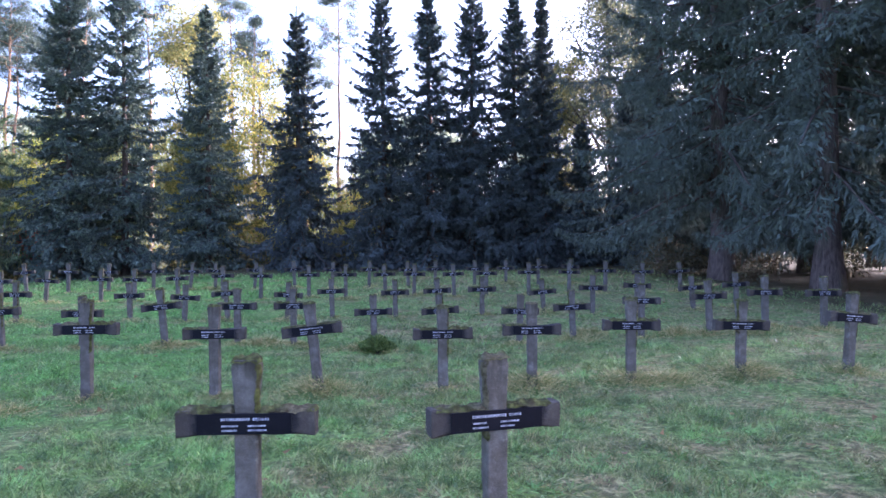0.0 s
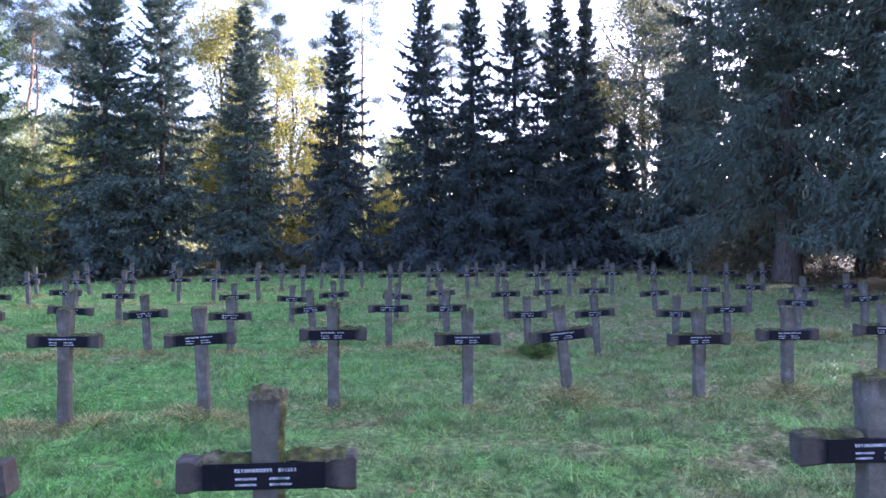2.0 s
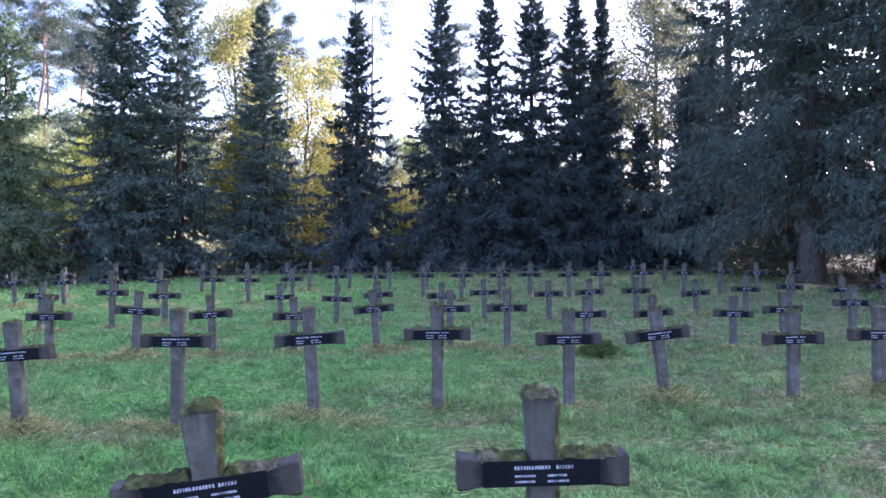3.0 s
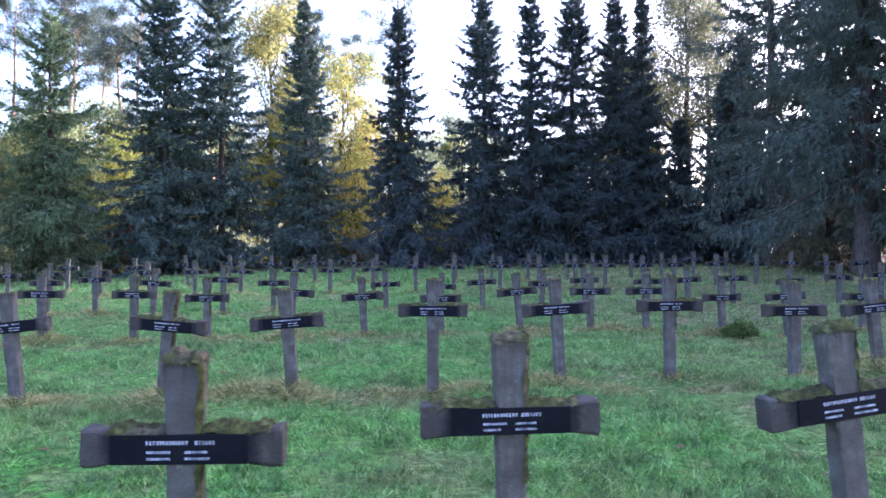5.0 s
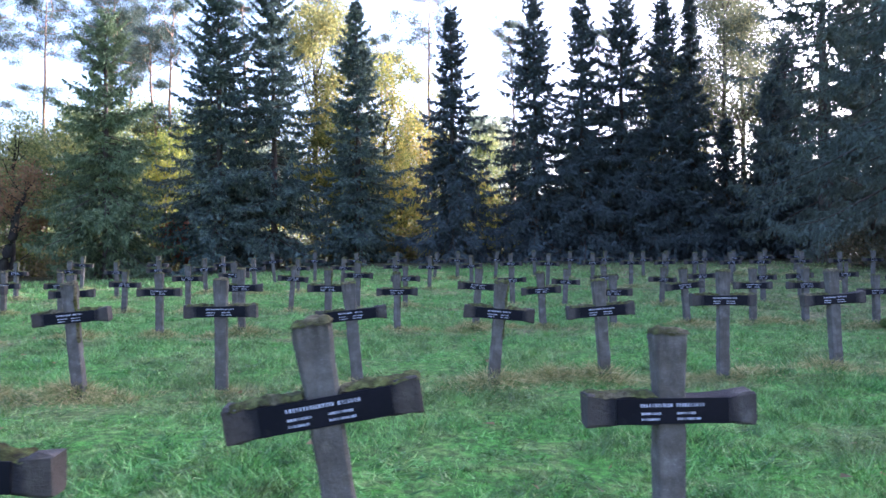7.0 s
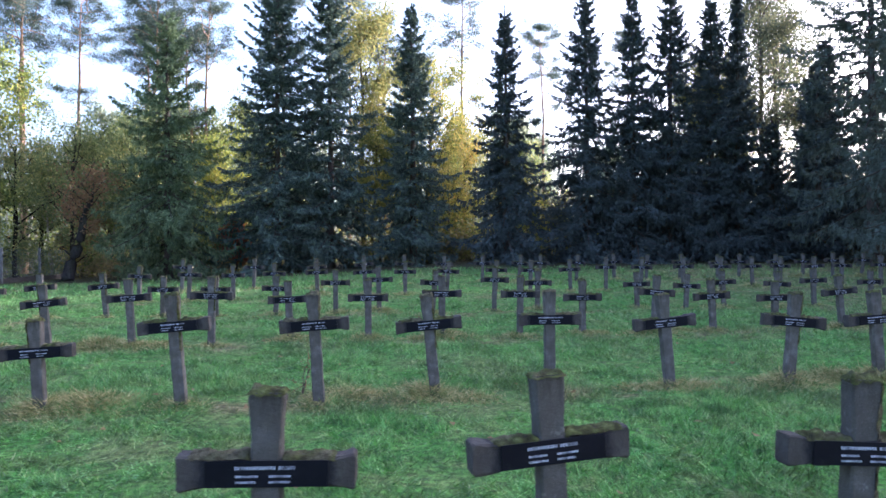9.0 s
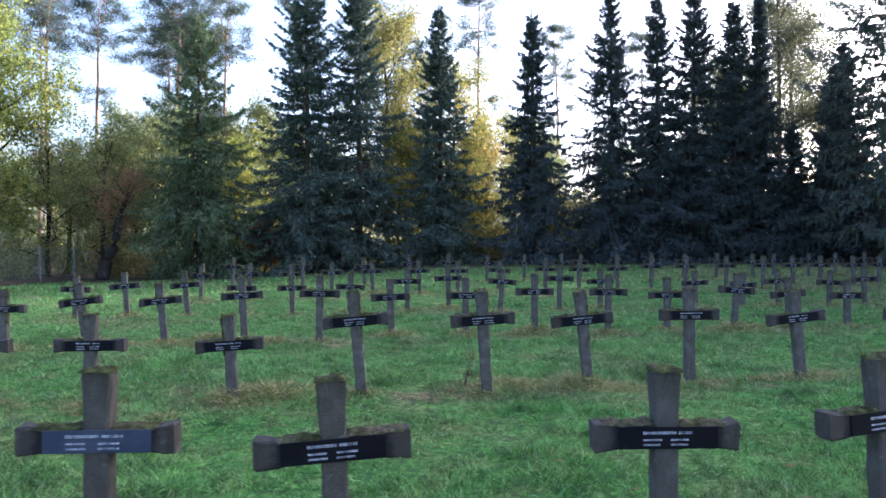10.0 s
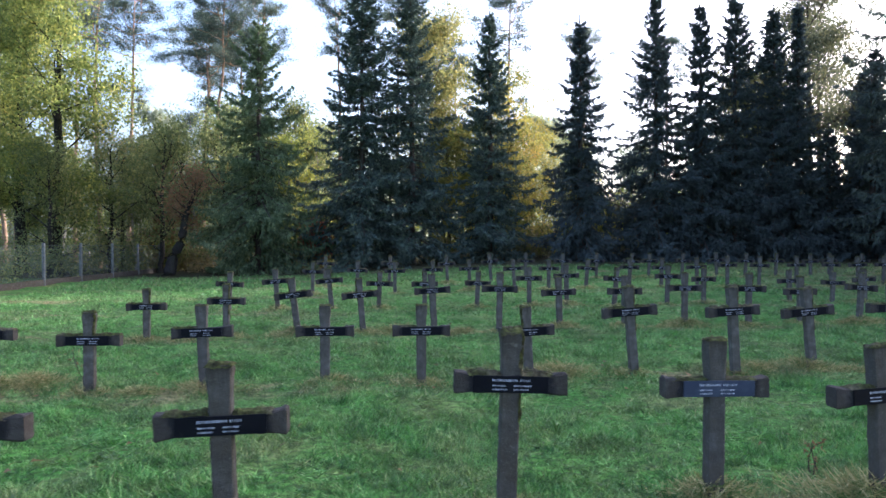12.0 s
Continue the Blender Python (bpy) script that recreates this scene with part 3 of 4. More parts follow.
# fourth row
for x, z in (
    (-21.26, 0.64), (-20.12, 0.71), (-18.83, 0.71), (-17.58, 0.62), (-16.43, 0.60), (-15.05, 0.61), (-13.70, 0.73), (-12.70, 0.79), (-11.38, 0.70),
    (-9.93, 0.755), (-8.86, 0.665), (-6.35, 0.60), (-5.06, 0.54), (-4.12, 0.62), (-2.67, 0.56), (-1.66, 0.635), (-0.14, 0.585), (0.88, 0.61),
    (1.96, 0.635), (3.45, 0.55), (4.70, 0.63), (5.83, 0.67), (7.26, 0.59), (8.44, 0.65),
):
    stand(x, 16.35 + 0.055 * x + random.uniform(-0.12, 0.12), z, -5 if x == -18.83 else random.gauss(-0.5, 2.2), random.gauss(0, 3))
# fifth row
for x, z in (
    (-19.73, 0.77), (-18.34, 0.80), (-17.15, 0.76), (-15.92, 0.80), (-14.7, 0.82), (-13.25, 0.82), (-12.01, 0.81), (-10.68, 0.81), (-9.16, 0.83),
    (-8.10, 0.815), (-6.85, 0.83), (-5.59, 0.885), (-4.42, 0.87), (-2.99, 0.88), (-1.83, 0.88), (-0.65, 0.87), (0.28, 0.87), (1.50, 0.855),
    (2.56, 0.86), (3.89, 0.88), (5.19, 0.87), (6.37, 0.90), (7.61, 0.85), (8.86, 0.85),
):
    stand(x, 21.3 + 0.06 * x + random.uniform(-0.15, 0.15), z, random.gauss(-0.5, 2.2), random.gauss(0, 3))
# sixth and last row, half hidden in the shade of the trees
for x, z in (
    (-19.7, 0.92), (-17.3, 0.90), (-15.13, 0.88), (-13.45, 0.97), (-12.0, 0.98), (-10.55, 0.96), (-9.1, 0.96), (-7.71, 0.95), (-6.92, 0.95),
    (-5.5, 0.95), (-4.13, 0.97), (-2.74, 0.93), (-1.41, 0.93), (0.0, 0.90), (1.02, 0.92), (2.49, 0.90), (3.67, 0.92), (4.9, 0.95), (6.1, 0.95),
):
    stand(x, 25.3 + 0.06 * x + random.uniform(-0.15, 0.15), z, random.gauss(0, 2.5), random.gauss(0, 4))


def tuft(x, y, rng, out):
    """Long dry and green grass that the mower leaves round the foot of a cross: a shaggy heap with stalks that stand up."""
    big = rng.random() ** 1.2
    n = int((550 + 1900 * big) * (1.0 if y < 13 else 0.36))
    wide, high = 0.11 + 0.20 * big, 0.09 + 0.16 * big
    r = np.abs(rng.normal(0, wide, n)) + 0.03
    t = rng.uniform(0, 2 * np.pi, n)
    px, py = x + r * np.cos(t) * 1.3 + rng.normal(0, 0.05), y + r * np.sin(t)
    heap = high * np.exp(-(r / wide) ** 2) * rng.random(n)
    base = np.stack([px, py, lie(px, py) - 0.015 + heap * 0.6], 1)
    a = t + rng.normal(0, 0.9, n)
    up = np.where(rng.random(n) < 0.6, rng.uniform(0.6, 2.2, n), rng.uniform(0.0, 0.5, n))
    length = rng.uniform(0.06, 0.20, n) * (0.7 + 0.6 * big) * np.exp(-(r / (2.2 * wide)) ** 2)
    out.append(leaves(base, np.stack([np.cos(a), np.sin(a), up], 1), rng.normal(0, 1, (n, 3)), length, rng.uniform(0.004, 0.009, n) * (1.0 if y < 10 else 1.7), 0.35))


def joined(name, pieces, material, label, category, kind="stuff"):
    vs, fs, at = [], [], 0
    for v, f in pieces:
        vs.append(v)
        fs.append(f + at)
        at += len(v)
    return tagged(new(name, mesh_of(name, np.concatenate(vs), np.concatenate(fs), material)), label, category, kind=kind)


rng = np.random.default_rng(5)
pieces = []
for x, y in feet:
    tuft(x, y, rng, pieces)
    if y < 13 and rng.random() < 0.45:
        tuft(x + rng.uniform(0.25, 0.9), y + rng.normal(0, 0.25), rng, pieces)
joined("dry_grass", pieces, STRAW, "straw-coloured long grass round the feet of the crosses", "grass")

# coarser tussocks of darker grass in the lawn
tussocks = []
for n in range(4200):
    x, y = rng.uniform(-23, 6), 2.0 + 15 * rng.random() ** 1.4
    clump = rng.random() < 0.07
    m = 130 if clump else int(rng.uniform(12, 34))
    spread = 0.13 if clump else 0.07
    px, py = x + rng.normal(0, spread, m), y + rng.normal(0, spread, m)
    base = np.stack([px, py, lie(px, py) - 0.01], 1)
    way = np.stack([rng.normal(0, 0.8, m), rng.normal(0, 0.8, m), rng.uniform(0.4, 1.2, m)], 1)
    tussocks.append(leaves(base, way, rng.normal(0, 1, (m, 3)), rng.uniform(0.05, 0.11, m) * (1.7 if clump else 1.0), rng.uniform(0.008, 0.014, m), 0.35))
joined("grass_tussocks", tussocks, BLADE, "coarse tussocks of longer grass in the lawn", "grass")

# fallen leaves on the lawn
n = 420
x, y = rng.uniform(-23, 9, n), 2.8 + 20 * rng.random(n) ** 1.5
base = np.stack([x, y, lie(x, y) + rng.uniform(0.02, 0.05, n)], 1)
way = np.stack([rng.normal(0, 1, n), rng.normal(0, 1, n), rng.normal(0, 0.2, n)], 1)
joined("fallen_leaves", [leaves(base, way, np.array([0, 0, 1.0]) + rng.normal(0, 0.3, (n, 3)), rng.uniform(0.04, 0.10, n), rng.uniform(0.03, 0.06, n))], LEAF_RUST, "brown fallen leaves lying on the grass", "fallen leaves")


# ---------------------------------------------------------------- small shrub between the rows
def ball_shrub(x, y, r, seed):
    rng = np.random.default_rng(seed)
    shrub = new("box_shrub")
    shrub.matrix_basis = pose(x, y, float(lie(x, y)))
    n = 5200
    d = unit(rng.normal(0, 1, (n, 3)))
    d[:, 2] = np.abs(d[:, 2]) * 0.8 - 0.1
    lump = 1 + 0.18 * np.sin(d[:, :1] * 7 + 1) * np.sin(d[:, 1:2] * 6) + 0.1 * np.sin(d[:, 2:3] * 11)
    base = d * r * lump * rng.uniform(0.7, 1.0, (n, 1)) + [0, 0, 0.1]
    base[:, 2] *= 0.95
    v, f = leaves(base, d + rng.normal(0, 0.6, (n, 3)), rng.normal(0, 1, (n, 3)), rng.uniform(0.03, 0.055, n), rng.uniform(0.015, 0.026, n))
    under(new("foliage", mesh_of("foliage", v, f, LEAF_BOX)), shrub)
    stems = [[(0, 0, -0.05, 0.012), (a * 0.5, b * 0.5, r * 0.4, 0.008), (a, b, r * 0.7, 0.003)] for a, b in rng.uniform(-r * 0.6, r * 0.6, (7, 2))]
    under(new("stem", mesh_of("stem", *tubes(stems, 5), BARK_OAK)), shrub)
    return tagged(shrub, "low round green box shrub on the lawn", "shrub")


ball_shrub(-0.27, 11.42, 0.28, 3)


# ---------------------------------------------------------------- fence beside the wood
def fence():
    x0 = -31.2
    ys = [12.8, 16.3, 19.8, 23.4, 26.9, 30.3, 33.9, 37.5, 41.1]
    thing = new("fence")
    thing.matrix_basis = pose(x0, 0, 0)
    for y in ys:
        bm = bmesh.new()
        bmesh.ops.create_cube(bm, size=1, matrix=Matrix.LocRotScale((0, y, 0.72), Euler((0, radians(random.uniform(-1, 1)), 0)), (0.11, 0.11, 2.0)))
        bmesh.ops.bevel(bm, geom=bm.edges[:], offset=0.012, segments=1, affect="EDGES")
        part("post", bm, POST_MAT, thing, "pale concrete post")
    for a, b in zip(ys, ys[1:]):
        bm = bmesh.new()
        bmesh.ops.create_cube(bm, size=1, matrix=Matrix.LocRotScale((0, (a + b) / 2, 0.06), None, (0.06, b - a - 0.13, 0.36)))
        bmesh.ops.bevel(bm, geom=bm.edges[:], offset=0.01, segments=1, affect="EDGES")
        part("kerb_board", bm, CONCRETE_BROWN, thing, "stained concrete kerb board")
        wires = []
        for z in (0.28, 0.95, 1.62):
            wires.append([(0, a, z, 0.004), (0, (a + b) / 2, z - 0.01, 0.004), (0, b, z, 0.004)])
        n = int((b - a + 1.35) / 0.10)
        for k2 in range(n):
            for s in (1, -1):
                y = a + k2 * 0.10 if s > 0 else a - 1.35 + k2 * 0.10
                lo, hi = (y, y - 1.35) if s > 0 else (y, y + 1.35)
                z_lo, z_hi = 0.27, 1.62
                if s > 0:
                    c0, c1 = min(max(lo, a), b), min(max(hi, a), b)
                    t0, t1 = (lo - c0) / 1.35, (lo - c1) / 1.35
                else:
                    c0, c1 = min(max(lo, a), b), min(max(hi, a), b)
                    t0, t1 = (c0 - lo) / 1.35, (c1 - lo) / 1.35
                if abs(c0 - c1) > 0.03:
                    wires.append([(0, c0, z_lo + 1.35 * t0, 0.0019), (0, c1, z_lo + 1.35 * t1, 0.0019)])
        under(new("wire_mesh", mesh_of("wire_mesh", *tubes(wires, 3), WIRE)), thing)
    return tagged(thing, "wire-mesh fence with concrete posts and kerb boards", "fence")


fence()


# ---------------------------------------------------------------- trees
def trunk_path(h, r, rng, bend=0.15, lean=0.0, top=0.03, n=12):
    z = np.linspace(0, 1, n)
    wob = np.cumsum(rng.normal(0, bend / n, (n, 2)), axis=0)
    rad = r * (1 - z) ** 0.8 + top
    rad[0] *= 1.45
    rad[1] *= 1.05
    return np.stack([wob[:, 0] + lean * h * z, wob[:, 1], -0.25 + (h + 0.25) * z, rad], 1)


def spruce(seed, h, r, low=0.05, droop=0.35, trunk_r=0.2, needles=SPRUCE, power=0.8, size=1.12, skirt=0.0, hang=0.25, rows=0.33, thin=1.0, ragged=0.5):
    """A spruce: a straight trunk with whorls of boughs that sag and turn up at the tip. Side twigs comb out from each bough
    and carry short needle sprays; hang is the share of twigs that droop as curtains."""
    rng = np.random.default_rng(seed)
    tree = new("spruce_tree")
    stem = trunk_path(h + 0.35, trunk_r, rng, 0.2, n=16, top=0.012)
    boughs, bases, ways, lens = [], [], [], []
    z = h * low
    while z < h - 0.25:
        t = z / h
        reach = r * (1 - t) ** power * (1 - 0.3 * np.exp(-(t - low) / 0.05)) + 0.10
        reach += skirt * max(0.0, 1 - t / 0.32) ** 1.3
        count = int(rng.integers(4, 7))
        spin = rng.uniform(0, 6.28)
        for b in range(count):
            if rng.random() > thin:
                continue
            L = max(0.2, reach * (1 + ragged * rng.uniform(-0.8, 0.65)))
            a = spin + b * 6.283 / count + rng.normal(0, 0.25)
            out, across = np.array([np.cos(a), np.sin(a), 0.0]), np.array([-np.sin(a), np.cos(a), 0.0])
            s = np.linspace(0, 1, max(5, int(L / 0.28)))
            rise = 0.75 * smooth01((t - 0.35) / 0.6) - droop * (1 - t)
            dz = L * (rise * s - droop * (1 - t) * 0.9 * s ** 2 + (0.22 + 0.5 * droop) * (1 - 0.7 * t) * s ** 4)
            zz = z + rng.normal(0, 0.45 * rows)
            heart = np.array([np.interp(zz, stem[:, 2], stem[:, 0]), np.interp(zz, stem[:, 2], stem[:, 1]), zz])
            line = heart + s[:, None] * L * out + (rng.normal(0, 0.08) * L * s ** 2)[:, None] * across
            line[:, 2] += dz
            if L > 0.7:
                boughs.append(np.column_stack([line, (0.010 + 0.010 * L) * (1 - s) + 0.004]))
            # side twigs, with their sprays
            m, per = int((11 + 22 * L) / size ** 1.5), 8
            u = np.minimum(1.0, 0.06 + rng.random(m) ** 0.7)
            q = np.stack([np.interp(u, s, line[:, c]) for c in range(3)], 1)
            sgn = rng.choice([-1.0, 1.0], m)
            reach2 = np.clip(0.36 * L * (1.08 - u), 0.10, 0.95) * rng.uniform(0.6, 1.25, m)
            sag = np.where(rng.random(m) < hang * (1.1 - t), rng.uniform(0.7, 2.2, m), rng.uniform(0.05, 0.45, m))
            twig = out * rng.uniform(0.3, 0.9, (m, 1)) + across * (sgn * rng.uniform(0.35, 1.0, m))[:, None]
            twig = unit(np.column_stack([twig[:, :2], 0.25 * t - sag]))
            f = rng.random((m, per))
            at = q[:, None] + twig[:, None] * (reach2[:, None] * f)[..., None]
            at[..., 2] -= 0.22 * (sag * reach2)[:, None] * f ** 2
            way = twig[:, None] + rng.normal(0, 0.42, (m, per, 3)) + [0, 0, -0.12 + 0.35 * t]
            bases.append(at.reshape(-1, 3))
            ways.append(way.reshape(-1, 3))
            lens.append(rng.uniform(0.13, 0.29, m * per) * size * (1 - 0.2 * t) * np.repeat(1.35 - 0.65 * u, per))
        z += rng.uniform(0.7, 1.3) * rows * (0.75 + 0.45 * (1 - t))
    # leading shoot
    m = 60
    bases.append(np.stack([np.full(m, stem[-1, 0]), np.full(m, stem[-1, 1]), h + 0.35 - 0.9 * rng.random(m)], 1))
    ways.append(np.stack([rng.normal(0, 0.5, m), rng.normal(0, 0.5, m), rng.uniform(0.4, 1.0, m)], 1))
    lens.append(rng.uniform(0.08, 0.18, m))
    bases, ways, lens = np.concatenate(bases), np.concatenate(ways), np.concatenate(lens)
    n = len(bases)
    v, f = leaves(bases, ways, rng.normal(0, 1, (n, 3)) + [0, 0, 0.8], lens, lens * rng.uniform(0.26, 0.42, n), 0.1)
    under(new("crown", mesh_of("crown", v, f, needles)), tree)
    under(new("trunk", mesh_of("trunk", *tubes([stem], 12), BARK, True)), tree)
    tagged(under(new("branchwork", mesh_of("branchwork", *tubes(boughs, 3), BARK)), tree), kind="stuff")
    return tagged(tree, "dark green spruce with sagging boughs at the lawn's edge", "spruce tree", "spruces round the clearing")


def grow(rng, start, way, length, radius, depth, limbs, tips, wobble=0.28, split=(2, 4), shrink=0.68):
    """Limbs that fork: rows of x, y, z, radius go to limbs, the ends and way points of thin twigs to tips."""
    n = 6
    p = np.array(start, float)
    w = np.array(way, float)
    rows = [(*p, radius)]
    for k2 in range(1, n):
        w = unit(w + rng.normal(0, wobble, 3) / n ** 0.5 + np.array([0, 0, 0.05]))
        p = p + w * length / (n - 1)
        rows.append((*p, radius * (1 - 0.55 * k2 / (n - 1))))
        if depth <= 1 or k2 > 3:
            tips.append(p.copy())
    limbs.append(rows)
    if depth <= 0:
        return
    for b in range(int(rng.integers(*split)) + 1):
        k2 = int(rng.integers(2, n))
        q = np.array(rows[k2][:3])
        d = unit(w * 0.7 + rng.normal(0, 0.75, 3) + np.array([0, 0, 0.12]))
        grow(rng, q, d, length * shrink * rng.uniform(0.7, 1.2), rows[k2][3] * 0.6, depth - 1, limbs, tips, wobble, split, shrink)


def broadleaf(seed, h, r, foliage, bark=BARK_OAK, label="", density=1.0, leaf=0.22, clear=0.22, lean=0.0, trunk_r=0.16, name="deciduous_tree"):
    """A broad-leaved tree: forked limbs and loose clusters of leaves round the twigs."""
    rng = np.random.default_rng(seed)
    tree = new(name)
    stem = trunk_path(h * 0.92, trunk_r, rng, 0.9, lean, n=14)
    limbs, tips = [stem], []
    count = 15
    for b in range(count):
        t = clear + (0.97 - clear) * (b + rng.random()) / count
        z = t * h * 0.92
        q = np.array([np.interp(z, stem[:, 2], stem[:, c]) for c in range(3)])
        a = b * 2.4 + rng.normal(0, 0.4)
        up = 0.25 + 0.9 * t
        reach = r * (0.55 + 0.6 * np.sin(np.pi * min(1, (t - clear) / (1 - clear) * 0.8 + 0.15))) * rng.uniform(0.7, 1.1)
        grow(rng, q, unit(np.array([np.cos(a), np.sin(a), up])), reach * 0.62, 0.02 + 0.016 * reach * (1.2 - t), 2, limbs, tips)
    tips = np.array(tips)
    per = max(2, int(15 * density))
    base = np.repeat(tips, per, axis=0)
    n = len(base)
    base = base + rng.normal(0, 1, (n, 3)) * np.array([0.36, 0.36, 0.26]) * (r / 3.5) ** 0.5
    v, f = leaves(base, rng.normal(0, 1, (n, 3)) + [0, 0, -0.3], rng.normal(0, 1, (n, 3)), leaf * rng.uniform(0.5, 1.05, n), leaf * rng.uniform(0.45, 0.75, n))
    under(new("crown", mesh_of("crown", v, f, foliage)), tree)
    under(new("trunk", mesh_of("trunk", *tubes(limbs[:1], 10), bark, True)), tree)
    tagged(under(new("branchwork", mesh_of("branchwork", *tubes([l for l in limbs[1:] if l[0][3] > 0.013], 3), bark)), tree), kind="stuff")
    return tagged(tree, label or "autumn broad-leaved tree with thinning yellow-green leaves", "tree", "broad-leaved trees at the wood's edge")


def pine(seed, h, trunk_r=0.17, crown=0.33, spread=3.6, lean=0.0, bark=BARK_PINE, density=1.0):
    """A tall Scots pine: a bare trunk and an open crown of needle tufts on crooked limbs."""
    rng = np.random.default_rng(seed)
    tree = new("pine_tree")
    stem = trunk_path(h, trunk_r, rng, 1.1, lean, n=16)
    limbs, tips = [], []
    count = 18
    for b in range(count):
        t = 1 - crown + crown * (b + rng.random()) / count
        if b < 2:
            t -= rng.uniform(0.03, 0.16)
        z = t * h
        q = np.array([np.interp(z, stem[:, 2], stem[:, c]) for c in range(3)])
        a = b * 2.4 + rng.normal(0, 0.5)
        reach = spread * (0.45 + 0.8 * np.sin(np.pi * min(1.0, max(0.0, (t - 1 + crown) / crown) * 0.75 + 0.25))) * rng.uniform(0.55, 1.1)
        grow(rng, q, unit(np.array([np.cos(a), np.sin(a), rng.uniform(-0.05, 0.5)])), reach * 0.72, 0.05, 2, limbs, tips, 0.5, (1, 3), 0.55)
    tips = np.array(tips)
    tips = tips[rng.random(len(tips)) < 0.6]
    per = int(34 * density)
    base = np.repeat(tips, per, axis=0)
    n = len(base)
    base = base + rng.normal(0, 1, (n, 3)) * [0.32, 0.32, 0.13]
    v, f = leaves(base, rng.normal(0, 1, (n, 3)) + [0, 0, 0.5], rng.normal(0, 1, (n, 3)), rng.uniform(0.14, 0.28, n), rng.uniform(0.03, 0.06, n))
    under(new("crown", mesh_of("crown", v, f, PINE)), tree)
    under(new("trunk", mesh_of("trunk", *tubes([stem], 9), bark, True)), tree)
    tagged(under(new("branchwork", mesh_of("branchwork", *tubes(limbs, 4), bark)), tree), kind="stuff")
    return tagged(tree, "tall slender Scots pine with an open crown", "pine tree", "pines behind the clearing")


def set_tree(tree, x, y, turn=0.0, scale=1.0, sink=0.0):
    tree.matrix_basis = pose(x, y, float(lie(x, y)) - sink, 0, 0, turn) @ Matrix.Scale(scale, 4)
    return tree


def again(tree, x, y, turn, scale=1.0, tall=1.0):
    s = tree.scale.copy()
    tree.scale = (scale, scale, scale * tall)
    c = copy_thing(tree, pose(x, y, float(lie(x, y)), 0, 0, turn))
    tree.scale = s
    return c


# ---------------------------------------------------------------- dead weeds on the lawn
def dry_weed(x, y, h, seed):
    """A dead, branched weed: thin stalks with a few shrivelled leaves."""
    rng = np.random.default_rng(seed)
    weed = new("dry_weed")
    weed.matrix_basis = pose(x, y, float(lie(x, y)) - 0.02)
    stalks, tips = [], []
    for b in range(3):
        grow(rng, (rng.normal(0, 0.02), rng.normal(0, 0.02), 0), unit(np.array([rng.normal(0, 0.3), rng.normal(0, 0.3), 1.0])), h * rng.uniform(0.6, 1.0), 0.006, 1, stalks, tips, 0.3, (1, 3), 0.5)
    tips = np.array(tips)
    n = len(tips)
    v, f = leaves(tips, rng.normal(0, 1, (n, 3)), rng.normal(0, 1, (n, 3)), rng.uniform(0.02, 0.05, n), rng.uniform(0.012, 0.022, n), 0.3)
    under(new("stalk", mesh_of("stalk", *tubes(stalks, 4), BARK)), weed)
    under(new("foliage", mesh_of("foliage", v, f, LEAF_RUST)), weed)
    return tagged(weed, "dead brown branched weed standing in the grass", "weed", "dead weeds on the lawn")


dry_weed(-20.9, 6.2, 0.5, 91)
dry_weed(-14.3, 2.45, 0.32, 92)
dry_weed(-13.25, 6.4, 0.4, 93)


# the spruces along the far side
set_tree(spruce(21, 14.2, 3.7, needles=SPRUCE_GREEN_LIT, droop=0.55, hang=0.7, power=0.7, rows=0.4, ragged=0.75), -24.7, 38.0)
set_tree(spruce(22, 17.2, 3.6, needles=SPRUCE_BLUE, droop=0.42, power=0.75, ragged=0.6), -18.9, 38.6)
set_tree(spruce(23, 17.0, 3.5, needles=SPRUCE_BLUE, droop=0.35, power=0.82), -16.0, 38.9)
set_tree(spruce(24, 14.6, 2.9, needles=SPRUCE_BLUE, skirt=0.4, power=0.9), -11.35, 38.7)
set_tree(spruce(25, 14.1, 2.6, droop=0.55, skirt=1.2, hang=0.5, ragged=0.75, rows=0.34, power=0.95), -6.2, 37.7)
set_tree(spruce(26, 15.6, 3.4, hang=0.5, droop=0.45, power=1.0, ragged=0.6), -1.54, 37.9)
set_tree(spruce(27, 14.9, 3.2, hang=0.5, droop=0.45, ragged=0.75, power=1.0), 0.98, 37.5)
set_tree(spruce(28, 16.2, 3.4, hang=0.5, droop=0.4, power=0.95), 3.35, 38.1)
set_tree(spruce(29, 15.0, 3.3, hang=0.5, droop=0.4, ragged=0.75, power=1.0), 5.75, 38.0)
set_tree(spruce(30, 15.4, 2.4, hang=0.5, skirt=1.2, power=1.2), 7.3, 37.9)
young = set_tree(spruce(31, 8.0, 1.9, hang=0.5, droop=0.4, power=0.9), 9.6, 38.6)
tight = set_tree(spruce(32, 13.5, 3.0, hang=0.5, droop=0.4, size=1.5, rows=0.4), 14.5, 41.0)
again(young, 12.6, 38.6, 190, 1.35)
again(tight, 15.5, 43.5, 250, 0.95)
again(tight, 19.0, 41.0, 20, 1.1)
# the old spruces on the shaded side, with unseen ones added to block the sun
set_tree(spruce(41, 24.0, 6.4, low=0.16, droop=0.45, trunk_r=0.42, hang=0.9, power=0.55, size=0.9, rows=0.55, ragged=0.8, thin=0.9, needles=SPRUCE_OLD), 12.45, 26.8)
set_tree(spruce(42, 23.0, 5.6, low=0.15, droop=0.5, trunk_r=0.4, hang=0.9, power=0.55, size=0.95, rows=0.55, ragged=0.8, thin=0.9, needles=SPRUCE_OLD), 13.5, 21.4)
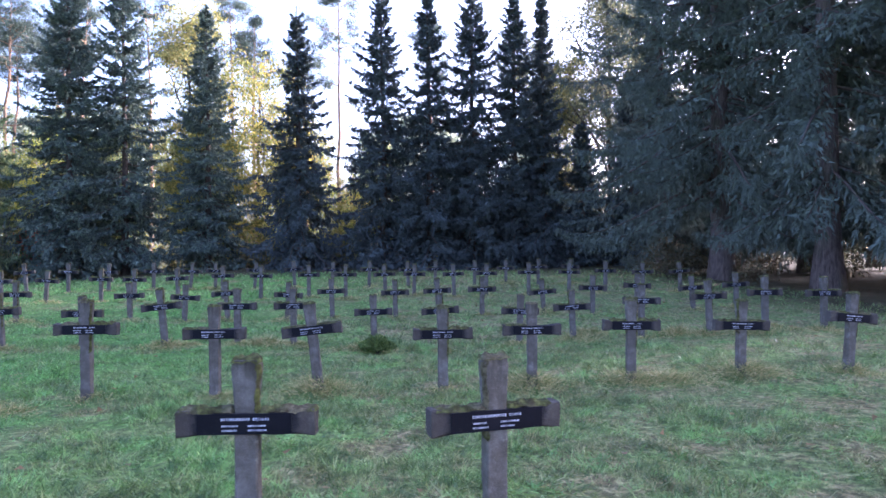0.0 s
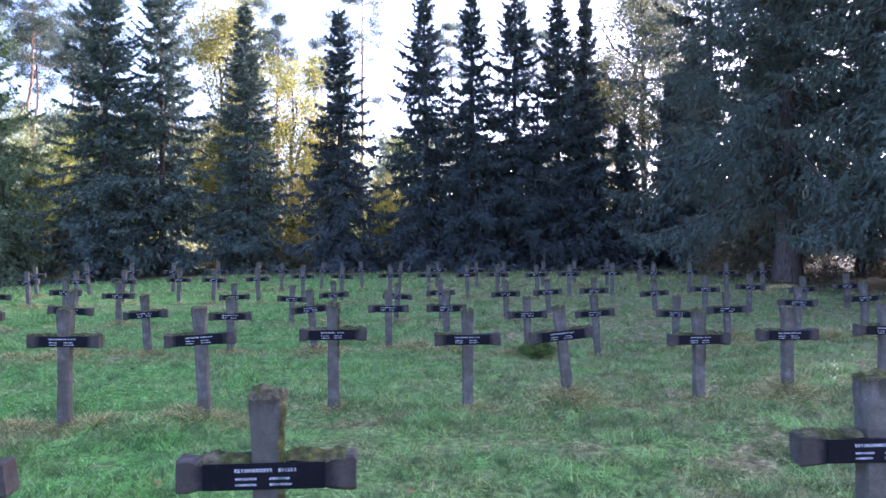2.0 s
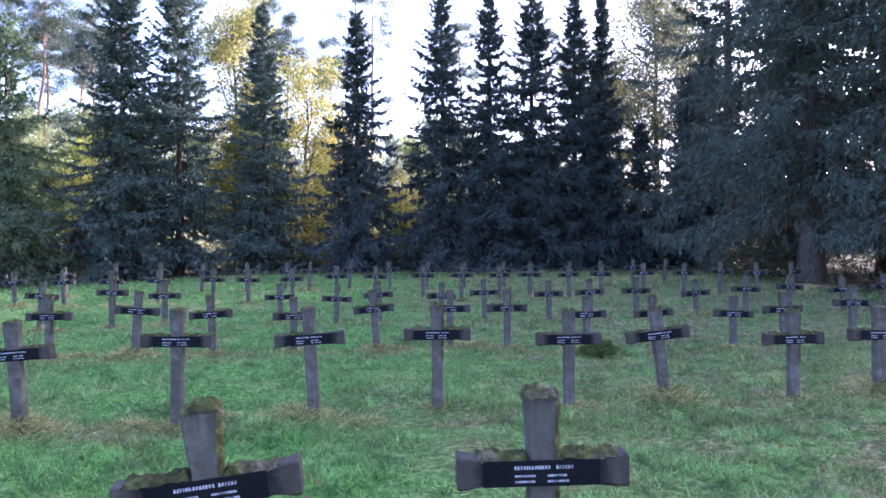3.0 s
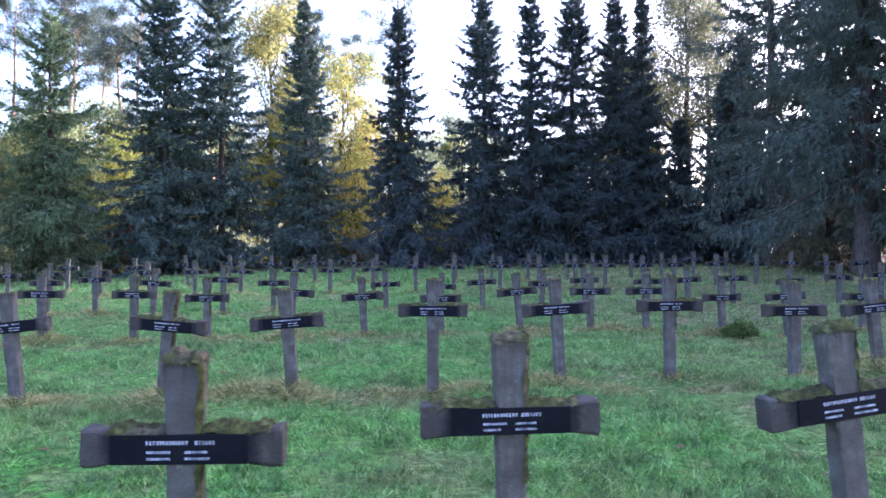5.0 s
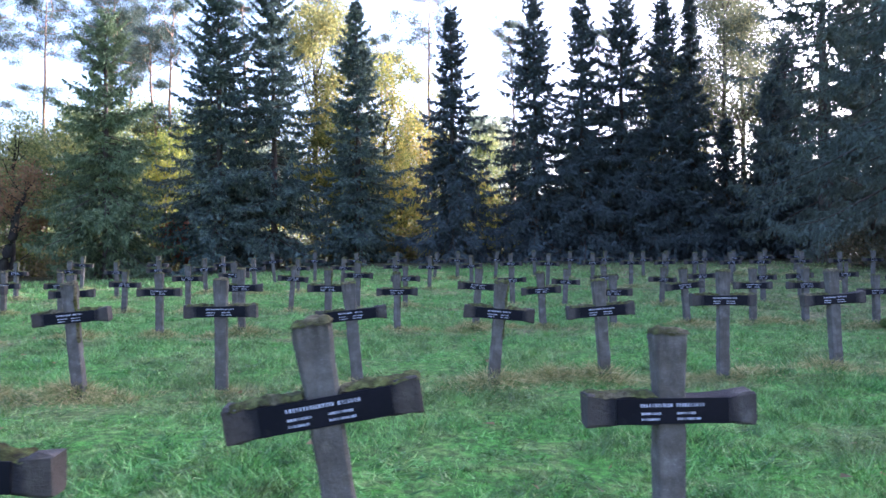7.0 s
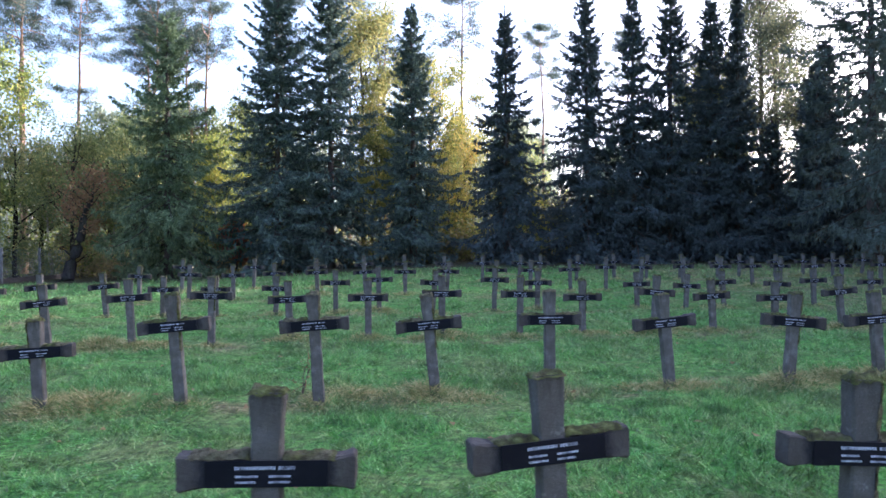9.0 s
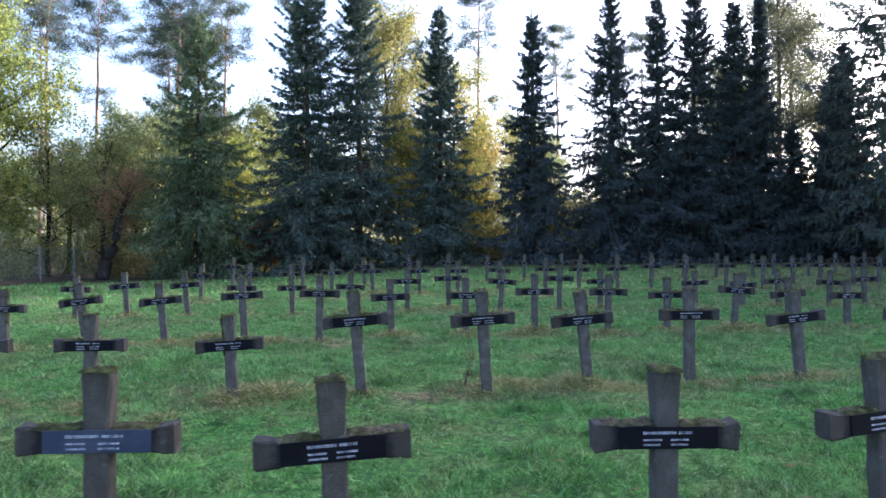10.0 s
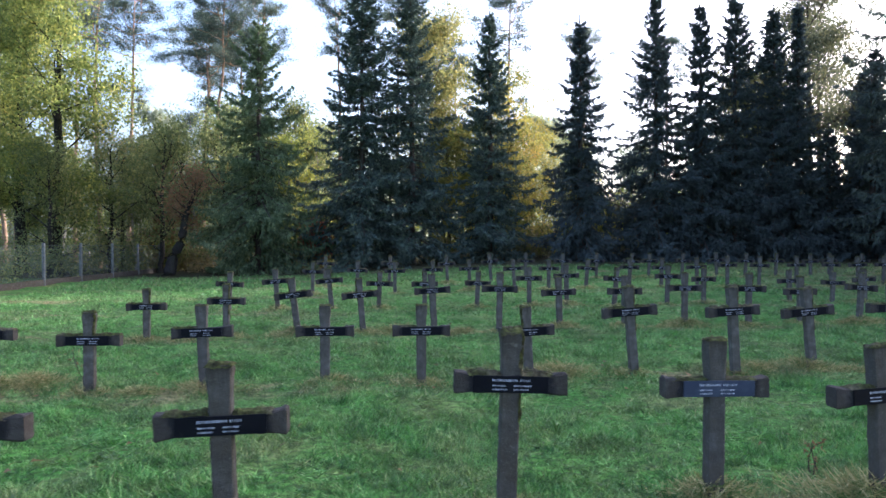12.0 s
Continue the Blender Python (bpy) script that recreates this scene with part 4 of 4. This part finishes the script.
set_tree(spruce(43, 19.5, 4.6, low=0.12, droop=0.5, trunk_r=0.3, hang=0.9, power=0.5, size=1.15, rows=0.65, ragged=0.9, thin=0.85, needles=SPRUCE_OLD), 12.6, 34.0)
old = set_tree(spruce(44, 22.5, 5.4, low=0.13, droop=0.5, trunk_r=0.4, hang=0.9, power=0.55, size=2.1, rows=0.62, ragged=0.7, thin=0.85, needles=SPRUCE_OLD), 17.5, 18.3)
# added out of view; its high boughs let one low sunbeam reach the lawn
set_tree(spruce(45, 23.0, 5.0, low=0.43, droop=0.4, trunk_r=0.4, hang=0.9, power=0.5, size=1.9, rows=0.5, ragged=0.6, needles=SPRUCE_OLD), 23.5, 17.4)
# copies; those out of view to the right are added to shade the lawn
for n, (x, y, s) in enumerate(((17.5, 29.5, 1.0), (17.5, 37.0, 0.85), (20.5, 25.5, 0.95), (23.5, 34.0, 0.9), (22.5, 21.0, 1.0), (24.5, 13.0, 1.0), (26.0, 27.5, 1.0), (27.0, 14.0, 0.95), (16.5, 10.5, 0.9), (21.5, 8.5, 1.0))):
    again(old, x, y, 70 * n, s)

# yellow and green broad-leaved trees behind them
gold = set_tree(broadleaf(51, 17.0, 4.4, LEAF_LIME, label="tall yellow-green autumn tree behind the spruces"), -14.4, 45.2)
amber = set_tree(broadleaf(52, 12.4, 4.2, LEAF_YELLOW, label="autumn tree with golden-orange leaves", leaf=0.19, density=0.86), -10.0, 45.0)
again(amber, -7.6, 46.5, 120, 0.75)
again(amber, -13.4, 43.4, 200, 0.72)
set_tree(broadleaf(65, 9.5, 2.6, LEAF_SUNLIT, BARK_PALE, "slender yellow-green tree, leaf colour brightened for sun", 0.5, 0.17, 0.12, 0.02, 0.09), -24.2, 45.8)
again(amber, -9.0, 43.0, 300, 0.5)
again(amber, -13.7, 42.3, 20, 0.45)
again(amber, -3.9, 44.0, 220, 0.42)
again(gold, 9.5, 48.0, 260, 0.85)
loose = set_tree(broadleaf(57, 21.0, 7.5, LEAF_GREY, label="tall tree with thinning yellow-green leaves beside the old spruces", clear=0.12, density=1.7, leaf=0.2, trunk_r=0.22), 13.4, 46.5)
again(loose, 16.5, 50.0, 140, 0.95)
again(loose, 11.0, 53.0, 220, 0.62)
oak = set_tree(broadleaf(53, 16.0, 4.6, LEAF_GREEN, label="tall oak with green and yellowing leaves by the fence", density=1.35, leaf=0.22, trunk_r=0.34, clear=0.12, bark=BARK_DARK), -35.6, 37.5)
again(oak, -39.5, 41.5, 130, 1.0)
again(oak, -42.0, 43.0, 230, 1.0)
again(oak, -38.0, 30.5, 20, 0.8)
mixed = set_tree(broadleaf(58, 9.5, 3.6, LEAF_OLIVE, label="tangled olive tree with thin dark limbs behind the fence", clear=0.12, density=0.7, leaf=0.2, bark=BARK_DARK), -31.5, 48.0)
again(mixed, -35.0, 45.0, 200, 0.85)
again(mixed, -25.5, 63.0, 110, 1.45)
again(mixed, -31.0, 64.0, 40, 1.5)
bony = set_tree(broadleaf(64, 9.0, 3.2, LEAF_OLIVE, BARK_DARK, "half-bare tree with crooked dark limbs at the wood's edge", 0.42, 0.17, 0.08, 0.06, 0.13), -30.8, 40.2)
for n, (x, y, s) in enumerate(((-33.2, 39.0, 0.9), (-27.6, 42.5, 1.05), (-34.5, 34.5, 0.75), (-28.6, 45.5, 1.15))):
    again(bony, x, y, 100 + 80 * n, s)
# far trees; their distance haze is only the paled leaf colour
hazy = set_tree(broadleaf(59, 15.0, 4.5, LEAF_HAZE, label="grey-green tree far behind the clearing, leaves paled for haze", density=0.34, leaf=0.56), 0.0, 75.0)
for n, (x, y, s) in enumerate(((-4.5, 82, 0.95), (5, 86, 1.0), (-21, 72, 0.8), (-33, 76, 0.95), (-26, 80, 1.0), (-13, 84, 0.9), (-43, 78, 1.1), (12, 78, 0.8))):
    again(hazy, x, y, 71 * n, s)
set_tree(broadleaf(54, 5.2, 1.9, LEAF_RUST, label="leaning dark-trunked tree at the end of the fence", lean=0.31, trunk_r=0.3, clear=0.5, density=0.12, leaf=0.15, bark=BARK_DARK), -29.1, 35.6)
set_tree(broadleaf(55, 3.2, 1.3, LEAF_RUST, label="small tree with rust-brown autumn leaves", trunk_r=0.05, leaf=0.14, density=0.6), -31.9, 44.2)
again(amber, -4.2, 40.9, 70, 0.26)
set_tree(broadleaf(56, 3.9, 1.5, LEAF_RED, label="small tree with crimson autumn leaves", trunk_r=0.05, leaf=0.15), -21.7, 40.4, 0, 0.72)
sapling = set_tree(broadleaf(60, 8.5, 1.5, LEAF_OLIVE, BARK_PALE, "slender pale-barked sapling with few leaves", 0.35, 0.15, 0.4, 0.04, 0.07), -28.0, 48.0)
for n, (x, y, s) in enumerate(((-29.4, 50.5, 1.1), (-26.8, 46.6, 0.9), (-32.4, 47.0, 1.0), (-34.2, 49.5, 1.15), (-24.8, 47.6, 1.0), (-23.0, 51.0, 1.2), (-8.4, 48.5, 1.0), (-12.2, 47.2, 1.1), (-30.6, 45.3, 0.85), (-3.0, 50.0, 1.1), (-33.3, 43.0, 0.9))):
    again(sapling, x, y, 83 * n, s)

# pines
full = set_tree(pine(63, 25.5, crown=0.30, spread=4.3, density=1.7, trunk_r=0.2), -41.5, 64.5)
tall = set_tree(pine(61, 23.8), -6.5, 60.0)
bare = set_tree(pine(62, 21.5, lean=0.03, spread=3.0), -30.4, 52.6)
for n, (x, y, s) in enumerate((
    (-47.0, 66.5, 1.1), (-33.0, 57.5, 0.95), (-28.6, 60.8, 1.0), (-30.0, 60.6, 1.02), (-21.5, 57.0, 0.95), (-13.0, 58.0, 0.92), (-16.5, 63.0, 1.0),
    (-45.0, 52.0, 1.0), (-38.0, 49.0, 0.92), (-10.5, 66.0, 0.95), (1.5, 64.0, 0.9), (-50.0, 60.0, 1.1), (9.0, 62.0, 0.85), (-36.0, 70.0, 1.15),
)):
    again((tall, bare)[n % 2], x, y, 57 * n, s)


# ---------------------------------------------------------------- undergrowth and the far wood
def undergrowth(name, x0, x1, y0, y1, count, material, seed, high, leaf):
    rng = np.random.default_rng(seed)
    cx, cy = rng.uniform(x0, x1, count), rng.uniform(y0, y1, count)
    top = high * rng.uniform(0.3, 1.2, count) ** 1.2
    out = []
    for x, y, h in zip(cx, cy, top):
        n = int(150 * h ** 1.3)
        wide = h * rng.uniform(0.4, 0.8)
        p = np.stack([x + rng.normal(0, wide * 0.6, n), y + rng.normal(0, wide * 0.6, n), float(lie(x, y)) + h * rng.random(n) ** 0.8], 1)
        out.append(leaves(p, rng.normal(0, 1, (n, 3)) + [0, 0, 0.2], rng.normal(0, 1, (n, 3)), leaf * rng.uniform(0.6, 1.3, n), leaf * rng.uniform(0.35, 0.7, n)))
    return joined(name, out, material, "tangled brown-green undergrowth beneath the trees", "undergrowth")


undergrowth("undergrowth", -32, 12, 39.5, 47.0, 130, LEAF_DULL, 71, 1.6, 0.18)
undergrowth("undergrowth", -46, -31.8, 22, 48, 70, LEAF_OLIVE, 72, 2.1, 0.17)
# under the old spruces, in leaves whose colour already carries the shade
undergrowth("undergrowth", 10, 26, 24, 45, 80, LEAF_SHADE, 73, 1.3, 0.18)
undergrowth("undergrowth", -32, 10, 41.0, 52.0, 60, LEAF_YELLOW, 74, 2.6, 0.2)
undergrowth("undergrowth", -15, -3, 42.0, 47.0, 12, LEAF_YELLOW, 77, 4.2, 0.2)
# gaps between the spruces, filled with leaves that have sunlight in their colour
undergrowth("undergrowth", -26.5, -20.5, 43.5, 49.0, 16, LEAF_SUNLIT, 78, 4.0, 0.17)
undergrowth("undergrowth", -9.5, -3.0, 41.5, 45.0, 6, LEAF_SUNLIT, 79, 3.5, 0.17)
# dark filling behind the spruces, its shade put into the leaf colour
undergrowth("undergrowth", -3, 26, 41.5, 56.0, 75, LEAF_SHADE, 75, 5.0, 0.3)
# this growth also wears the leaf colour paled for haze
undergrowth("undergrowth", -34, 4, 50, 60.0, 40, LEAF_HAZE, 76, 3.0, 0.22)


def far_wood(seed):
    rng = np.random.default_rng(seed)
    n = 170
    x, y = rng.uniform(-110, 60, n), rng.uniform(84, 125, n)
    stems, out = [], []
    for a, b in zip(x, y):
        h = rng.uniform(7, 14) if a < 2 else rng.uniform(5, 10)
        r = rng.uniform(0.08, 0.2)
        bend = rng.normal(0, 0.5, 2)
        stems.append([(a, b, -0.5, r * 1.3), (a + bend[0], b, h * 0.5, r), (a + bend[0] + bend[1], b, h, r * 0.3)])
        m = int(520 * rng.uniform(0.5, 1.2))
        t = rng.random(m) ** 0.8
        w = 2.6 * np.sin(np.pi * np.clip(t * 0.85 + 0.12, 0, 1))
        p = np.stack([a + rng.normal(0, 0.6, m) * w, b + rng.normal(0, 0.6, m) * w, h * (0.08 + 0.95 * t)], 1)
        out.append(leaves(p, rng.normal(0, 1, (m, 3)), rng.normal(0, 1, (m, 3)), rng.uniform(0.3, 0.7, m), rng.uniform(0.25, 0.5, m)))
    joined("far_trees", out[: n // 2], LEAF_HAZE, "grey-green crowns of the far wood, paled for haze", "woods")
    joined("far_trees", out[n // 2 :], LEAF_GREEN, "hazy green crowns of the far wood", "woods")
    tagged(new("far_trunks", mesh_of("far_trunks", *tubes(stems, 5), BARK_PALE)), "slender trunks of the far wood", "woods", kind="stuff")


far_wood(81)
